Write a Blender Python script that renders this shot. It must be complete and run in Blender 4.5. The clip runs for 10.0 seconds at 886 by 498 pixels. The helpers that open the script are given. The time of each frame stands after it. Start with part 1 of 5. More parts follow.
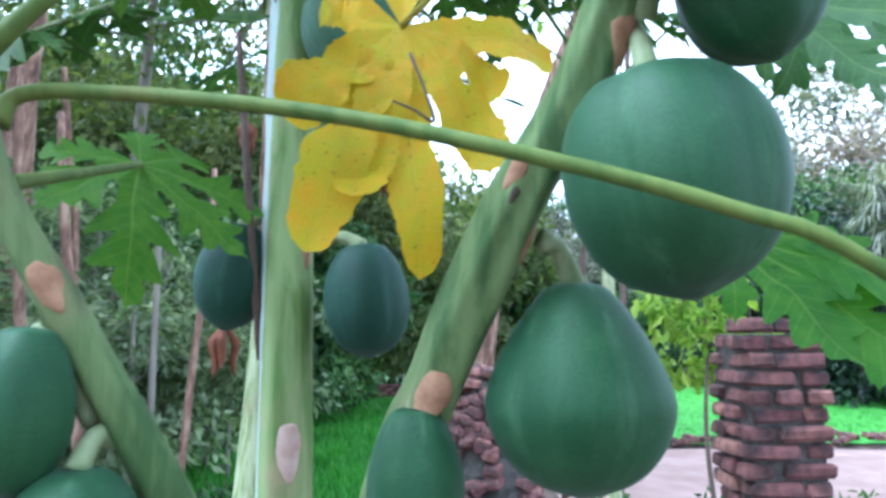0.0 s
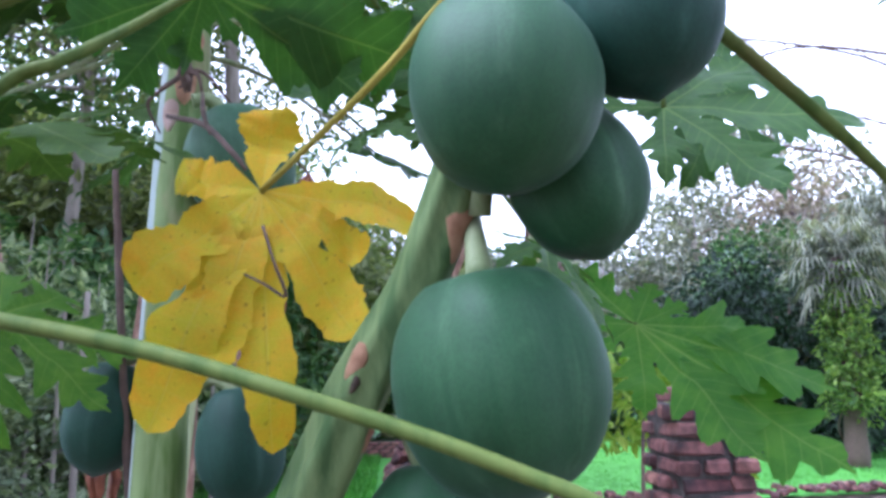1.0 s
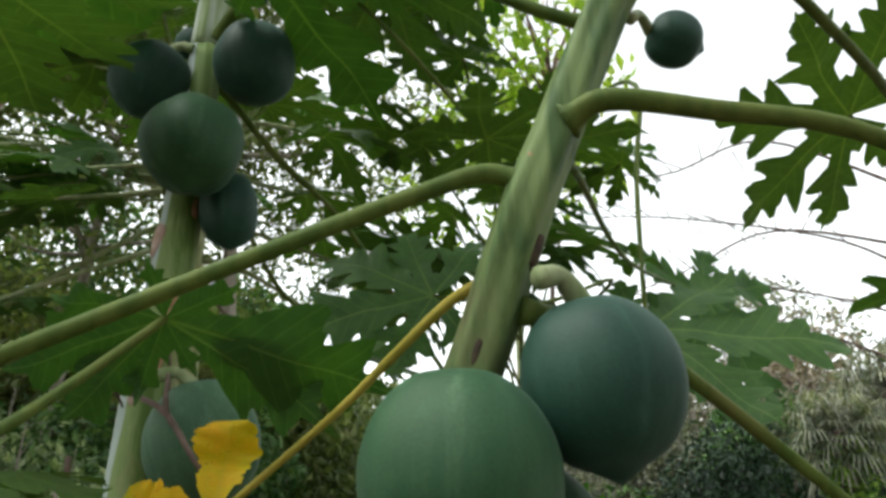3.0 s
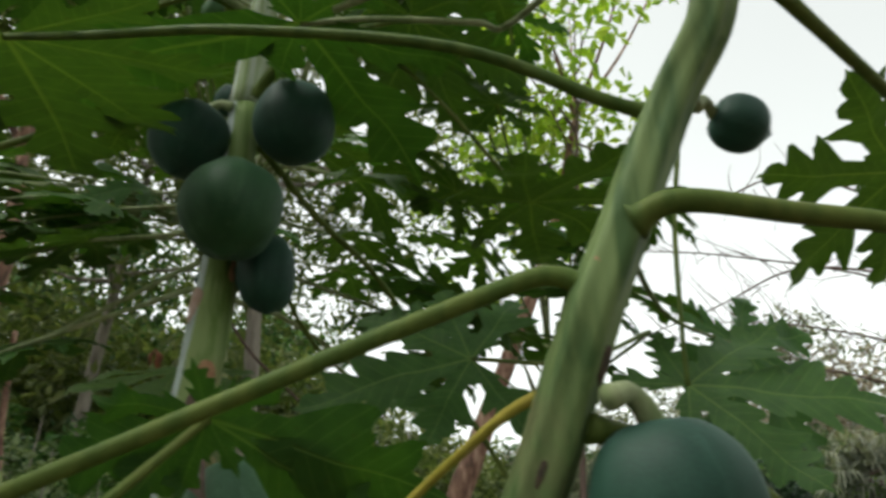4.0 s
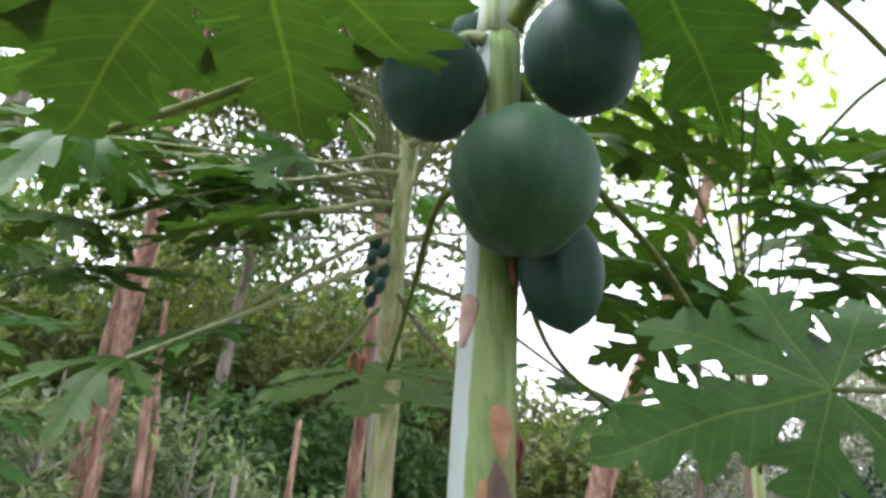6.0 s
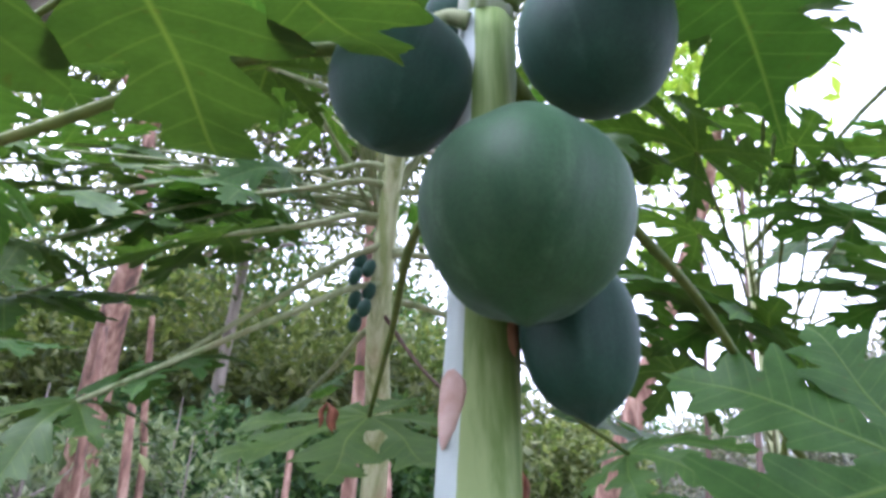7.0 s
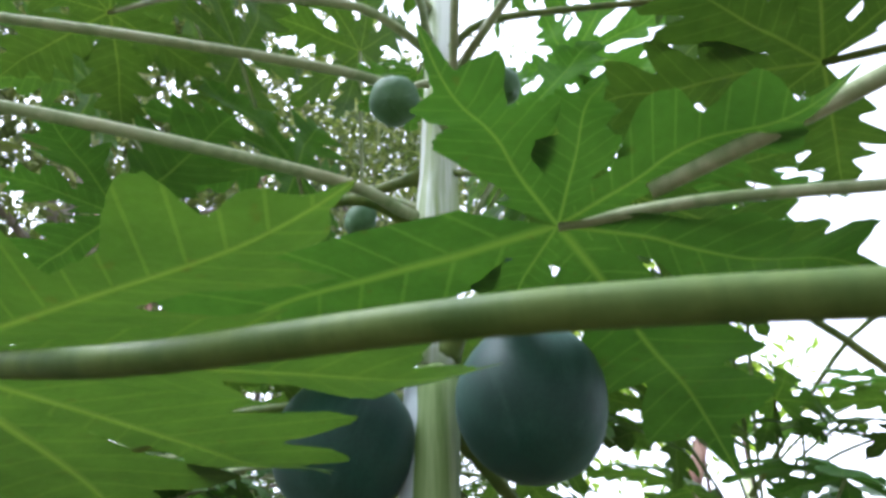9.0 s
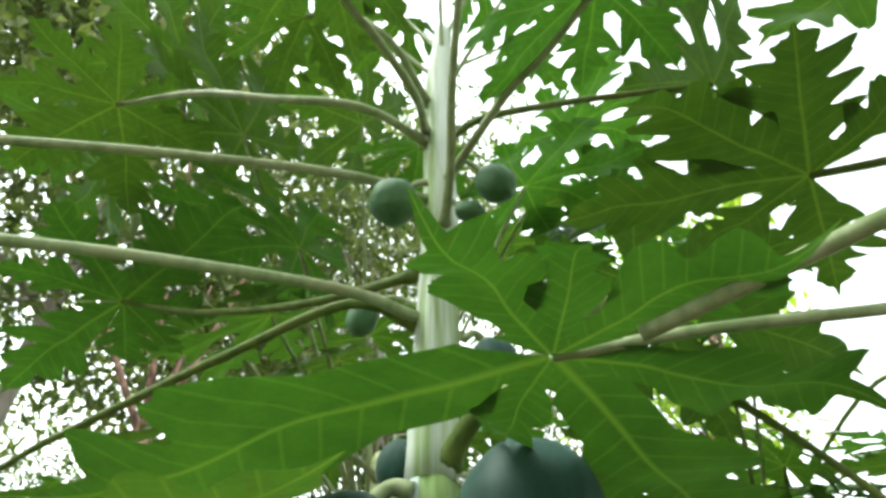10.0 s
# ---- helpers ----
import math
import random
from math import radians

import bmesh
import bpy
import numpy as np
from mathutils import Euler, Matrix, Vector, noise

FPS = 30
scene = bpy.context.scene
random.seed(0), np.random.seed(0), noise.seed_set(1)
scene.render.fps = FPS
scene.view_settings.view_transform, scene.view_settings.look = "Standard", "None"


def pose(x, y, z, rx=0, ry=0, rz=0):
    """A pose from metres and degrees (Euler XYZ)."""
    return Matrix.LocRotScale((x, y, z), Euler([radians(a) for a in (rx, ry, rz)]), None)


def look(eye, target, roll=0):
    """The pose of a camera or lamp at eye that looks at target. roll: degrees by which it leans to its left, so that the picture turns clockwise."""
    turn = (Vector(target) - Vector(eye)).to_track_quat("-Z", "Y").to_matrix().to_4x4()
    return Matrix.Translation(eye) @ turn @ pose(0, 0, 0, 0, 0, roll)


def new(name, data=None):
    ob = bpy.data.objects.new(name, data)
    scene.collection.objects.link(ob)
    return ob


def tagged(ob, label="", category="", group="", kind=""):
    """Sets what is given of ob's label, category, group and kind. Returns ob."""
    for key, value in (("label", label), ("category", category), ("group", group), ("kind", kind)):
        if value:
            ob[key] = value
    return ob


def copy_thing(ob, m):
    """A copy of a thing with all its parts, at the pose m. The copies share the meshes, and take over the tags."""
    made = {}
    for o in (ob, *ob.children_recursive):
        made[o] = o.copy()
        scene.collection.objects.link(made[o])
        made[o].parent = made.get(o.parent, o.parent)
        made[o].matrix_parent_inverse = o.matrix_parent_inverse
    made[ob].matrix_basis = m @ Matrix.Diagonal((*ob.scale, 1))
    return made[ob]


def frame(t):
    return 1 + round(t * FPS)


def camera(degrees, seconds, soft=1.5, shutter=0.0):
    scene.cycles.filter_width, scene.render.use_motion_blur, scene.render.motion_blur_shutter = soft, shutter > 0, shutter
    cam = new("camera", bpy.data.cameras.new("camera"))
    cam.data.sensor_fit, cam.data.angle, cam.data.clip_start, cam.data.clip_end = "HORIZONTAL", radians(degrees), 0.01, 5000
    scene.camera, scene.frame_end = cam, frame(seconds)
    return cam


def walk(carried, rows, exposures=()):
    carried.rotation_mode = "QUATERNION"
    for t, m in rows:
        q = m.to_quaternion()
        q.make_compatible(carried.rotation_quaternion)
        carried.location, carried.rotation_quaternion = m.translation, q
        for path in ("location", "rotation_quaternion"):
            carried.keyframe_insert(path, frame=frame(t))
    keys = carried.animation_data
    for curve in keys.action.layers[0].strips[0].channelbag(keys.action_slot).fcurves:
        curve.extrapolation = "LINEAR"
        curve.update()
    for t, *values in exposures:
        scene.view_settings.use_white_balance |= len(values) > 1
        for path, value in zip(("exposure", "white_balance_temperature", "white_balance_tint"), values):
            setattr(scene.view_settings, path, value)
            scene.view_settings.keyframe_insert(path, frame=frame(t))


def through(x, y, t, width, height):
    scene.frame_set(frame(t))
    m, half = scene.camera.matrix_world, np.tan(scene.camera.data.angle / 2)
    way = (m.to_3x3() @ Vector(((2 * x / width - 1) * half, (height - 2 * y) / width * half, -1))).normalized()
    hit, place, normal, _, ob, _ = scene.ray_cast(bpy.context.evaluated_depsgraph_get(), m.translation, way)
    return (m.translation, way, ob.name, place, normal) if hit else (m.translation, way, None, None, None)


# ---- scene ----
cam = camera(63.0, 10.0, soft=3.2, shutter=0.25)
PATH = [
    (0, (0.0, 0.0, 1.5), (0.0, 1.9874, 1.7245), -0.48),
    (0.5, (0.0553, 0.002, 1.5368), (0.1608, 1.9818, 1.8001), -1.64),
    (1, (0.0769, -0.0155, 1.5956), (0.2187, 1.9468, 1.9552), -1.32),
    (1.5, (0.082, -0.0144, 1.6397), (0.2097, 1.9329, 2.0775), -0.68),
    (2, (0.0925, -0.0232, 1.6838), (0.2411, 1.8918, 2.2412), -0.87),
    (2.5, (0.0989, -0.0312, 1.7121), (0.2642, 1.8468, 2.3799), -1.49),
    (2.7, (0.1032, -0.0371, 1.7172), (0.2556, 1.8202, 2.4432), -1.23),
    (3.8, (0.1001, -0.0313, 1.7823), (0.2817, 1.7782, 2.6146), -0.09),
    (4, (0.0798, -0.0319, 1.7903), (0.1699, 1.777, 2.6389), 0.32),
    (4.5, (-0.0476, -0.0293, 1.8093), (-0.1357, 1.8088, 2.5927), 0.64),
    (5, (-0.1322, -0.0053, 1.8282), (-0.4169, 1.8262, 2.5797), 0.32),
    (5.5, (-0.1354, 0.1267, 1.8759), (-0.3575, 1.9839, 2.5843), 1.84),
    (5.7, (-0.1476, 0.172, 1.9022), (-0.3713, 2.0119, 2.6537), 3.49),
    (6.8, (-0.1572, 0.3854, 2.0184), (-0.3563, 2.2314, 2.7618), 3.25),
    (7, (-0.1566, 0.4014, 2.0446), (-0.3681, 2.243, 2.7954), 2.16),
    (7.5, (-0.1316, 0.4229, 2.0827), (-0.301, 2.1913, 3.0013), 0.54),
    (8, (-0.1274, 0.4207, 2.0953), (-0.3154, 2.156, 3.0715), -1.32),
    (8.5, (-0.1168, 0.3825, 2.1191), (-0.2785, 2.0006, 3.2835), -0.62),
    (9, (-0.1075, 0.3388, 2.1393), (-0.2814, 1.8734, 3.41), -0.19),
    (9.5, (-0.1043, 0.3025, 2.1578), (-0.2739, 1.7805, 3.4945), -0.09),
    (10, (-0.0957, 0.2927, 2.1769), (-0.2726, 1.7438, 3.5419), -0.76),
]
EXPOSURES = [(0.0, 2.88, 4750, 8), (0.5, 2.80, 4720, 24), (1.0, 2.55, 5000, 24), (2.0, 2.65, 5200, 20), (2.5, 2.17, 6100, 7), (4.0, 1.15, 6600, 2), (4.5, 1.27, 6800, -10), (5.0, 2.06, 6550, -12), (5.5, 2.42, 6300, 0),
             (7.0, 3.0, 5350, 30), (8.0, 2.90, 5300, 26), (8.5, 2.84, 5350, 26), (9.0, 2.74, 5500, 20), (9.5, 2.70, 5950, 2), (10.0, 2.64, 6250, -2)]
walk(cam, [(t, look(eye, target, roll)) for t, eye, target, roll in PATH], EXPOSURES)

# ---- light: a bright hazy sky with a veiled sun ----
world = bpy.data.worlds.new("sky")
scene.world = world
world.use_nodes = True
wn, wl = world.node_tree.nodes, world.node_tree.links
sky = wn.new("ShaderNodeTexSky")
sky.sky_type, sky.sun_disc = "NISHITA", False
sky.sun_elevation, sky.sun_rotation = radians(60), radians(262)
sky.air_density, sky.dust_density, sky.ozone_density = 1.0, 2.0, 1.0
haze = wn.new("ShaderNodeHueSaturation")
haze.inputs["Saturation"].default_value = 0.07
wl.new(sky.outputs[0], haze.inputs["Color"])
wl.new(haze.outputs[0], wn["Background"].inputs["Color"])
wn["Background"].inputs["Strength"].default_value = 0.15
sun = new("sun", bpy.data.lights.new("sun", "SUN"))
sun.data.energy, sun.data.angle, sun.data.color = 0.8, radians(40), (1.0, 0.96, 0.9)
SUN_DIR = Vector((math.sin(radians(262)) * math.cos(radians(60)), math.cos(radians(262)) * math.cos(radians(60)), math.sin(radians(60))))
sun.matrix_world = look(SUN_DIR * 50, (0, 0, 0))


# ---- materials ----
def material(name):
    m = bpy.data.materials.new(name)
    m.use_nodes = True
    return m, m.node_tree.nodes, m.node_tree.links, m.node_tree.nodes["Principled BSDF"]


def ramp(n, stops):
    r = n.new("ShaderNodeValToRGB")
    e = r.color_ramp.elements
    while len(e) < len(stops):
        e.new(0.5)
    for k, (p, c) in zip(e, stops):
        k.position, k.color = p, (*c, 1)
    return r


def noise_tex(n, l, scale, detail=4, coord="Object", stretch=None, rough=0.6):
    tc, mp, nz = n.new("ShaderNodeTexCoord"), n.new("ShaderNodeMapping"), n.new("ShaderNodeTexNoise")
    l.new(tc.outputs[coord], mp.inputs["Vector"])
    if stretch:
        mp.inputs["Scale"].default_value = stretch
    l.new(mp.outputs[0], nz.inputs["Vector"])
    nz.inputs["Scale"].default_value, nz.inputs["Detail"].default_value, nz.inputs["Roughness"].default_value = scale, detail, rough
    return nz


def mix(n, l, kind, fac, a, b):
    x = n.new("ShaderNodeMix")
    x.data_type, x.blend_type = "RGBA", kind
    for sock, v in ((x.inputs[0], fac), (x.inputs[6], a), (x.inputs[7], b)):
        if isinstance(v, (int, float)):
            sock.default_value = v
        elif isinstance(v, tuple):
            sock.default_value = (*v, 1)
        else:
            l.new(v, sock)
    return x.outputs[2]


def calc(n, l, op, a, b=None, c=None):
    x = n.new("ShaderNodeMath")
    x.operation = op
    for sock, v in zip(x.inputs, (a, b, c)):
        if isinstance(v, (int, float)):
            sock.default_value = v
        elif v is not None:
            l.new(v, sock)
    return x.outputs[0]


def bump(n, l, height, strength, distance, target):
    b = n.new("ShaderNodeBump")
    b.inputs["Strength"].default_value, b.inputs["Distance"].default_value = strength, distance
    l.new(height, b.inputs["Height"])
    l.new(b.outputs[0], target.inputs["Normal"])
    return b


def rough_mat(name, stops, scale, rough=0.8, bump_size=0.004, bump_strength=0.5, stretch=None, detail=6, coord="Object", random_mix=0.0):
    m, n, l, p = material(name)
    nz = noise_tex(n, l, scale, detail, coord, stretch)
    r = ramp(n, stops)
    l.new(nz.outputs[0], r.inputs[0])
    col = r.outputs[0]
    if random_mix:
        oi = n.new("ShaderNodeObjectInfo")
        v = n.new("ShaderNodeHueSaturation")
        l.new(calc(n, l, "MULTIPLY_ADD", oi.outputs["Random"], random_mix * 2, 1 - random_mix), v.inputs["Value"])
        l.new(calc(n, l, "MULTIPLY_ADD", oi.outputs["Random"], random_mix * 0.06, 0.5 - random_mix * 0.03), v.inputs["Hue"])
        l.new(col, v.inputs["Color"])
        col = v.outputs[0]
    l.new(col, p.inputs["Base Color"])
    p.inputs["Roughness"].default_value = rough
    bump(n, l, nz.outputs[0], bump_strength, bump_size, p)
    return m


def leaf_mat(name, blade, blade2, vein, through, trans=0.5, rough=0.45, spots=0.0):
    """Papaya blade: pinnate veins follow the blade's own map (along the lobe, across the lobe)."""
    m, n, l, p = material(name)
    uv = n.new("ShaderNodeUVMap")
    sp = n.new("ShaderNodeSeparateXYZ")
    l.new(uv.outputs[0], sp.inputs[0])
    u, v = sp.outputs[0], calc(n, l, "ABSOLUTE", calc(n, l, "SUBTRACT", sp.outputs[1], 0.5))
    big = noise_tex(n, l, 9, 3)
    fine = noise_tex(n, l, 90, 4)
    r = ramp(n, [(0.3, blade), (0.7, blade2)])
    l.new(big.outputs[0], r.inputs[0])
    col = mix(n, l, "MULTIPLY", 0.35, r.outputs[0], ramp_of(n, l, fine.outputs[0], [(0.3, (0.6, 0.6, 0.6)), (0.7, (1, 1, 1))]))
    width = calc(n, l, "MULTIPLY_ADD", u, -0.010, 0.014)
    mid = calc(n, l, "SUBTRACT", 1.0, calc(n, l, "SMOOTH_MIN", calc(n, l, "DIVIDE", v, width), 1.0, 0.2))
    saw = calc(n, l, "ABSOLUTE", calc(n, l, "SUBTRACT", calc(n, l, "FRACT", calc(n, l, "ADD", calc(n, l, "MULTIPLY", u, 13.0), 0.5)), 0.5))
    side = calc(n, l, "MULTIPLY", calc(n, l, "GREATER_THAN", 0.05, saw), 0.34)
    veins = calc(n, l, "MAXIMUM", mid, side)
    col = mix(n, l, "MIX", calc(n, l, "MULTIPLY", veins, 0.55), col, vein)
    if spots:
        dots = noise_tex(n, l, 34, 2)
        k = ramp_of(n, l, dots.outputs[0], [(0.66, (0, 0, 0)), (0.72, (1, 1, 1))])
        col = mix(n, l, "MIX", calc(n, l, "MULTIPLY", k, spots), col, (0.07, 0.05, 0.012))
    oi = n.new("ShaderNodeObjectInfo")
    hs = n.new("ShaderNodeHueSaturation")
    l.new(calc(n, l, "MULTIPLY_ADD", oi.outputs["Random"], 0.26, 0.84), hs.inputs["Value"])
    l.new(calc(n, l, "MULTIPLY_ADD", oi.outputs["Random"], 0.03, 0.485), hs.inputs["Hue"])
    l.new(col, hs.inputs["Color"])
    l.new(hs.outputs[0], p.inputs["Base Color"])
    p.inputs["Roughness"].default_value = rough
    p.inputs["Specular IOR Level"].default_value = 0.2
    bump(n, l, calc(n, l, "ADD", veins, calc(n, l, "MULTIPLY", fine.outputs[0], 0.35)), 0.5, 0.002, p)
    tr = n.new("ShaderNodeBsdfTranslucent")
    l.new(mix(n, l, "MULTIPLY", 1.0, hs.outputs[0], through), tr.inputs["Color"])
    ms = n.new("ShaderNodeMixShader")
    ms.inputs[0].default_value = trans
    l.new(p.outputs[0], ms.inputs[1])
    l.new(tr.outputs[0], ms.inputs[2])
    l.new(ms.outputs[0], n["Material Output"].inputs[0])
    return m


def ramp_of(n, l, fac, stops):
    r = ramp(n, stops)
    l.new(fac, r.inputs[0])
    return r.outputs[0]


def foliage_mat(name, a, b, c, trans=0.35):
    """Small leaves of trees and shrubs, each its own shade."""
    m, n, l, p = material(name)
    g = n.new("ShaderNodeNewGeometry")
    r = ramp(n, [(0.0, a), (0.55, b), (1.0, c)])
    l.new(g.outputs["Random Per Island"], r.inputs[0])
    nz = noise_tex(n, l, 0.9, 3)
    col = mix(n, l, "MULTIPLY", 0.6, r.outputs[0], ramp_of(n, l, nz.outputs[0], [(0.35, (0.45, 0.5, 0.45)), (0.65, (1.2, 1.15, 1.0))]))
    l.new(col, p.inputs["Base Color"])
    p.inputs["Roughness"].default_value = 0.6
    p.inputs["Specular IOR Level"].default_value = 0.3
    tr = n.new("ShaderNodeBsdfTranslucent")
    l.new(mix(n, l, "MULTIPLY", 1.0, col, (1.3, 1.5, 0.7)), tr.inputs["Color"])
    ms = n.new("ShaderNodeMixShader")
    ms.inputs[0].default_value = trans
    l.new(p.outputs[0], ms.inputs[1])
    l.new(tr.outputs[0], ms.inputs[2])
    l.new(ms.outputs[0], n["Material Output"].inputs[0])
    return m


def fruit_mat(name, dark, light, bloom):
    m, n, l, p = material(name)
    big = noise_tex(n, l, 14, 3)
    streak = noise_tex(n, l, 60, 3, stretch=(1, 1, 0.10))
    fine = noise_tex(n, l, 380, 3)
    r = ramp(n, [(0.3, dark), (0.72, light)])
    l.new(big.outputs[0], r.inputs[0])
    tc, rad = n.new("ShaderNodeTexCoord"), n.new("ShaderNodeTexGradient")
    rad.gradient_type = "RADIAL"
    l.new(tc.outputs["Object"], rad.inputs[0])
    rib = calc(n, l, "COSINE", calc(n, l, "MULTIPLY", rad.outputs["Fac"], 10 * math.pi))
    rib = ramp_of(n, l, rib, [(0.80, (0, 0, 0)), (1.0, (1, 1, 1))])
    k = ramp_of(n, l, streak.outputs[0], [(0.45, (0, 0, 0)), (0.72, (1, 1, 1))])
    veil = calc(n, l, "ADD", calc(n, l, "MULTIPLY", k, 0.22), calc(n, l, "MULTIPLY", calc(n, l, "MULTIPLY", rib, k), 0.6))
    col = mix(n, l, "MIX", veil, r.outputs[0], bloom)
    d = ramp_of(n, l, fine.outputs[0], [(0.35, (0.72, 0.72, 0.72)), (0.6, (1, 1, 1))])
    col = mix(n, l, "MULTIPLY", 0.7, col, d)
    blot = noise_tex(n, l, 30, 5)
    b = ramp_of(n, l, blot.outputs[0], [(0.60, (0, 0, 0)), (0.78, (1, 1, 1))])
    l.new(mix(n, l, "MIX", calc(n, l, "MULTIPLY", b, 0.3), col, bloom), p.inputs["Base Color"])
    rr = n.new("ShaderNodeMapRange")
    rr.inputs["To Min"].default_value, rr.inputs["To Max"].default_value = 0.5, 0.72
    l.new(blot.outputs[0], rr.inputs["Value"])
    l.new(rr.outputs[0], p.inputs["Roughness"])
    p.inputs["Specular IOR Level"].default_value = 0.3
    p.inputs["Sheen Weight"].default_value = 0.07
    p.inputs["Sheen Roughness"].default_value = 0.5
    p.inputs["Sheen Tint"].default_value = (0.6, 0.85, 0.8, 1)
    bump(n, l, calc(n, l, "ADD", streak.outputs[0], calc(n, l, "MULTIPLY", fine.outputs[0], 0.3)), 0.15, 0.003, p)
    return m


def stem_mat(name, green, pale, tan, lit_wax=None):
    m, n, l, p = material(name)
    streak = noise_tex(n, l, 45, 4, stretch=(1, 1, 0.06))
    patch = noise_tex(n, l, 9, 4, stretch=(1, 1, 0.6))
    r = ramp(n, [(0.38, green), (0.58, pale)])
    l.new(streak.outputs[0], r.inputs[0])
    k = ramp_of(n, l, patch.outputs[0], [(0.56, (0, 0, 0)), (0.7, (1, 1, 1))])
    col = mix(n, l, "MIX", calc(n, l, "MULTIPLY", k, 0.55), r.outputs[0], tan)
    # Skylight from the left is painted in with the wax as a paler strip.
    if lit_wax:
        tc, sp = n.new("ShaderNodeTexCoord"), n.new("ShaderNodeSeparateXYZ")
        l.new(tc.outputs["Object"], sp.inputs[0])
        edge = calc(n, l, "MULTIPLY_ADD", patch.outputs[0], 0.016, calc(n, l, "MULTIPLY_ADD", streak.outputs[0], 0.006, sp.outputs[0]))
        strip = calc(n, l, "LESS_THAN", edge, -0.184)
        col = mix(n, l, "MIX", calc(n, l, "MULTIPLY", strip, 0.8), col, lit_wax)
    l.new(col, p.inputs["Base Color"])
    p.inputs["Roughness"].default_value = 0.6
    p.inputs["Specular IOR Level"].default_value = 0.15
    bump(n, l, streak.outputs[0], 0.35, 0.004, p)
    return m


M_BLADE = leaf_mat("papaya_blade", (0.036, 0.086, 0.017), (0.057, 0.122, 0.023), (0.165, 0.235, 0.05), (1.2, 1.32, 0.48), 0.30, 0.5, 0.3)
# Lighter copy of the blade: sunlight coming through it is put into the colours.
M_BLADE_SUNLIT = leaf_mat("sunlit_papaya_blade", (0.055, 0.145, 0.016), (0.095, 0.20, 0.022), (0.22, 0.30, 0.08), (1.25, 1.4, 0.4), 0.55, 0.65)
M_YELLOW = leaf_mat("yellowed_blade", (0.62, 0.30, 0.008), (0.47, 0.39, 0.010), (0.48, 0.36, 0.05), (1.15, 1.05, 0.45), 0.38, 0.55, 0.5)
M_PETIOLE = stem_mat("petiole_skin", (0.060, 0.098, 0.018), (0.105, 0.140, 0.030), (0.13, 0.115, 0.034))
# Darker copy of the petiole skin, with shade painted into its colours.
M_PETIOLE_SHADED = stem_mat("shaded_petiole_skin", (0.042, 0.078, 0.012), (0.075, 0.115, 0.022), (0.09, 0.10, 0.022))
M_PETIOLE_PALE = stem_mat("pale_petiole_skin", (0.17, 0.22, 0.095), (0.27, 0.31, 0.165), (0.26, 0.22, 0.12))
M_PETIOLE_YELLOW = stem_mat("yellow_petiole_skin", (0.27, 0.24, 0.035), (0.36, 0.30, 0.055), (0.30, 0.22, 0.05))
M_STEM_A = stem_mat("green_stem_bark", (0.055, 0.10, 0.032), (0.145, 0.20, 0.075), (0.20, 0.15, 0.09))
M_STEM_B = stem_mat("pale_stem_bark", (0.22, 0.27, 0.10), (0.46, 0.50, 0.29), (0.38, 0.27, 0.18))
M_STEM_TOP = stem_mat("bloomy_stem_bark", (0.20, 0.27, 0.10), (0.46, 0.50, 0.42), (0.42, 0.46, 0.40))
M_STEM_LIT_WAX = stem_mat("skylit_waxy_stem_bark", (0.10, 0.165, 0.04), (0.22, 0.29, 0.115), (0.34, 0.24, 0.16), (0.40, 0.46, 0.46))
M_SCAR = rough_mat("leaf_scar_cork", [(0.3, (0.20, 0.095, 0.045)), (0.7, (0.40, 0.23, 0.13))], 60, 0.85, 0.002)
M_SCAR_PALE = rough_mat("pale_scar_cork", [(0.3, (0.33, 0.21, 0.16)), (0.7, (0.46, 0.34, 0.29))], 60, 0.85, 0.002)
M_SCAR_DARK = rough_mat("dark_scar_cork", [(0.3, (0.025, 0.02, 0.014)), (0.7, (0.09, 0.06, 0.035))], 60, 0.9, 0.002)
M_FRUIT = fruit_mat("green_papaya_skin", (0.010, 0.051, 0.015), (0.022, 0.078, 0.024), (0.066, 0.140, 0.064))
M_FRUIT_PALE = fruit_mat("bloomy_papaya_skin", (0.028, 0.082, 0.038), (0.055, 0.125, 0.060), (0.13, 0.22, 0.15))
M_FRUIT_B = fruit_mat("dusky_papaya_skin", (0.006, 0.036, 0.022), (0.011, 0.054, 0.030), (0.030, 0.085, 0.058))
M_FRUIT_YOUNG = fruit_mat("young_papaya_skin", (0.030, 0.090, 0.028), (0.055, 0.130, 0.040), (0.10, 0.18, 0.09))
M_DRY = rough_mat("dry_leaf", [(0.3, (0.08, 0.022, 0.010)), (0.7, (0.22, 0.075, 0.03))], 40, 0.85, 0.003)
M_TWIG = rough_mat("dry_twig", [(0.3, (0.06, 0.04, 0.03)), (0.7, (0.14, 0.09, 0.07))], 50, 0.85, 0.002)
M_BRICK = rough_mat("old_brick", [(0.34, (0.022, 0.017, 0.016)), (0.5, (0.10, 0.045, 0.040)), (0.70, (0.24, 0.10, 0.085))], 8, 0.9, 0.006, 0.7, random_mix=0.5)
M_MORTAR = rough_mat("dark_mortar", [(0.3, (0.03, 0.027, 0.024)), (0.7, (0.09, 0.08, 0.07))], 25, 0.95, 0.006)
M_SOIL = rough_mat("soil", [(0.3, (0.05, 0.035, 0.026)), (0.55, (0.10, 0.07, 0.05)), (0.75, (0.17, 0.12, 0.09))], 3.0, 0.95, 0.02)
M_PATH = rough_mat("earth_path", [(0.3, (0.21, 0.13, 0.105)), (0.7, (0.34, 0.235, 0.20))], 2.2, 0.95, 0.01)
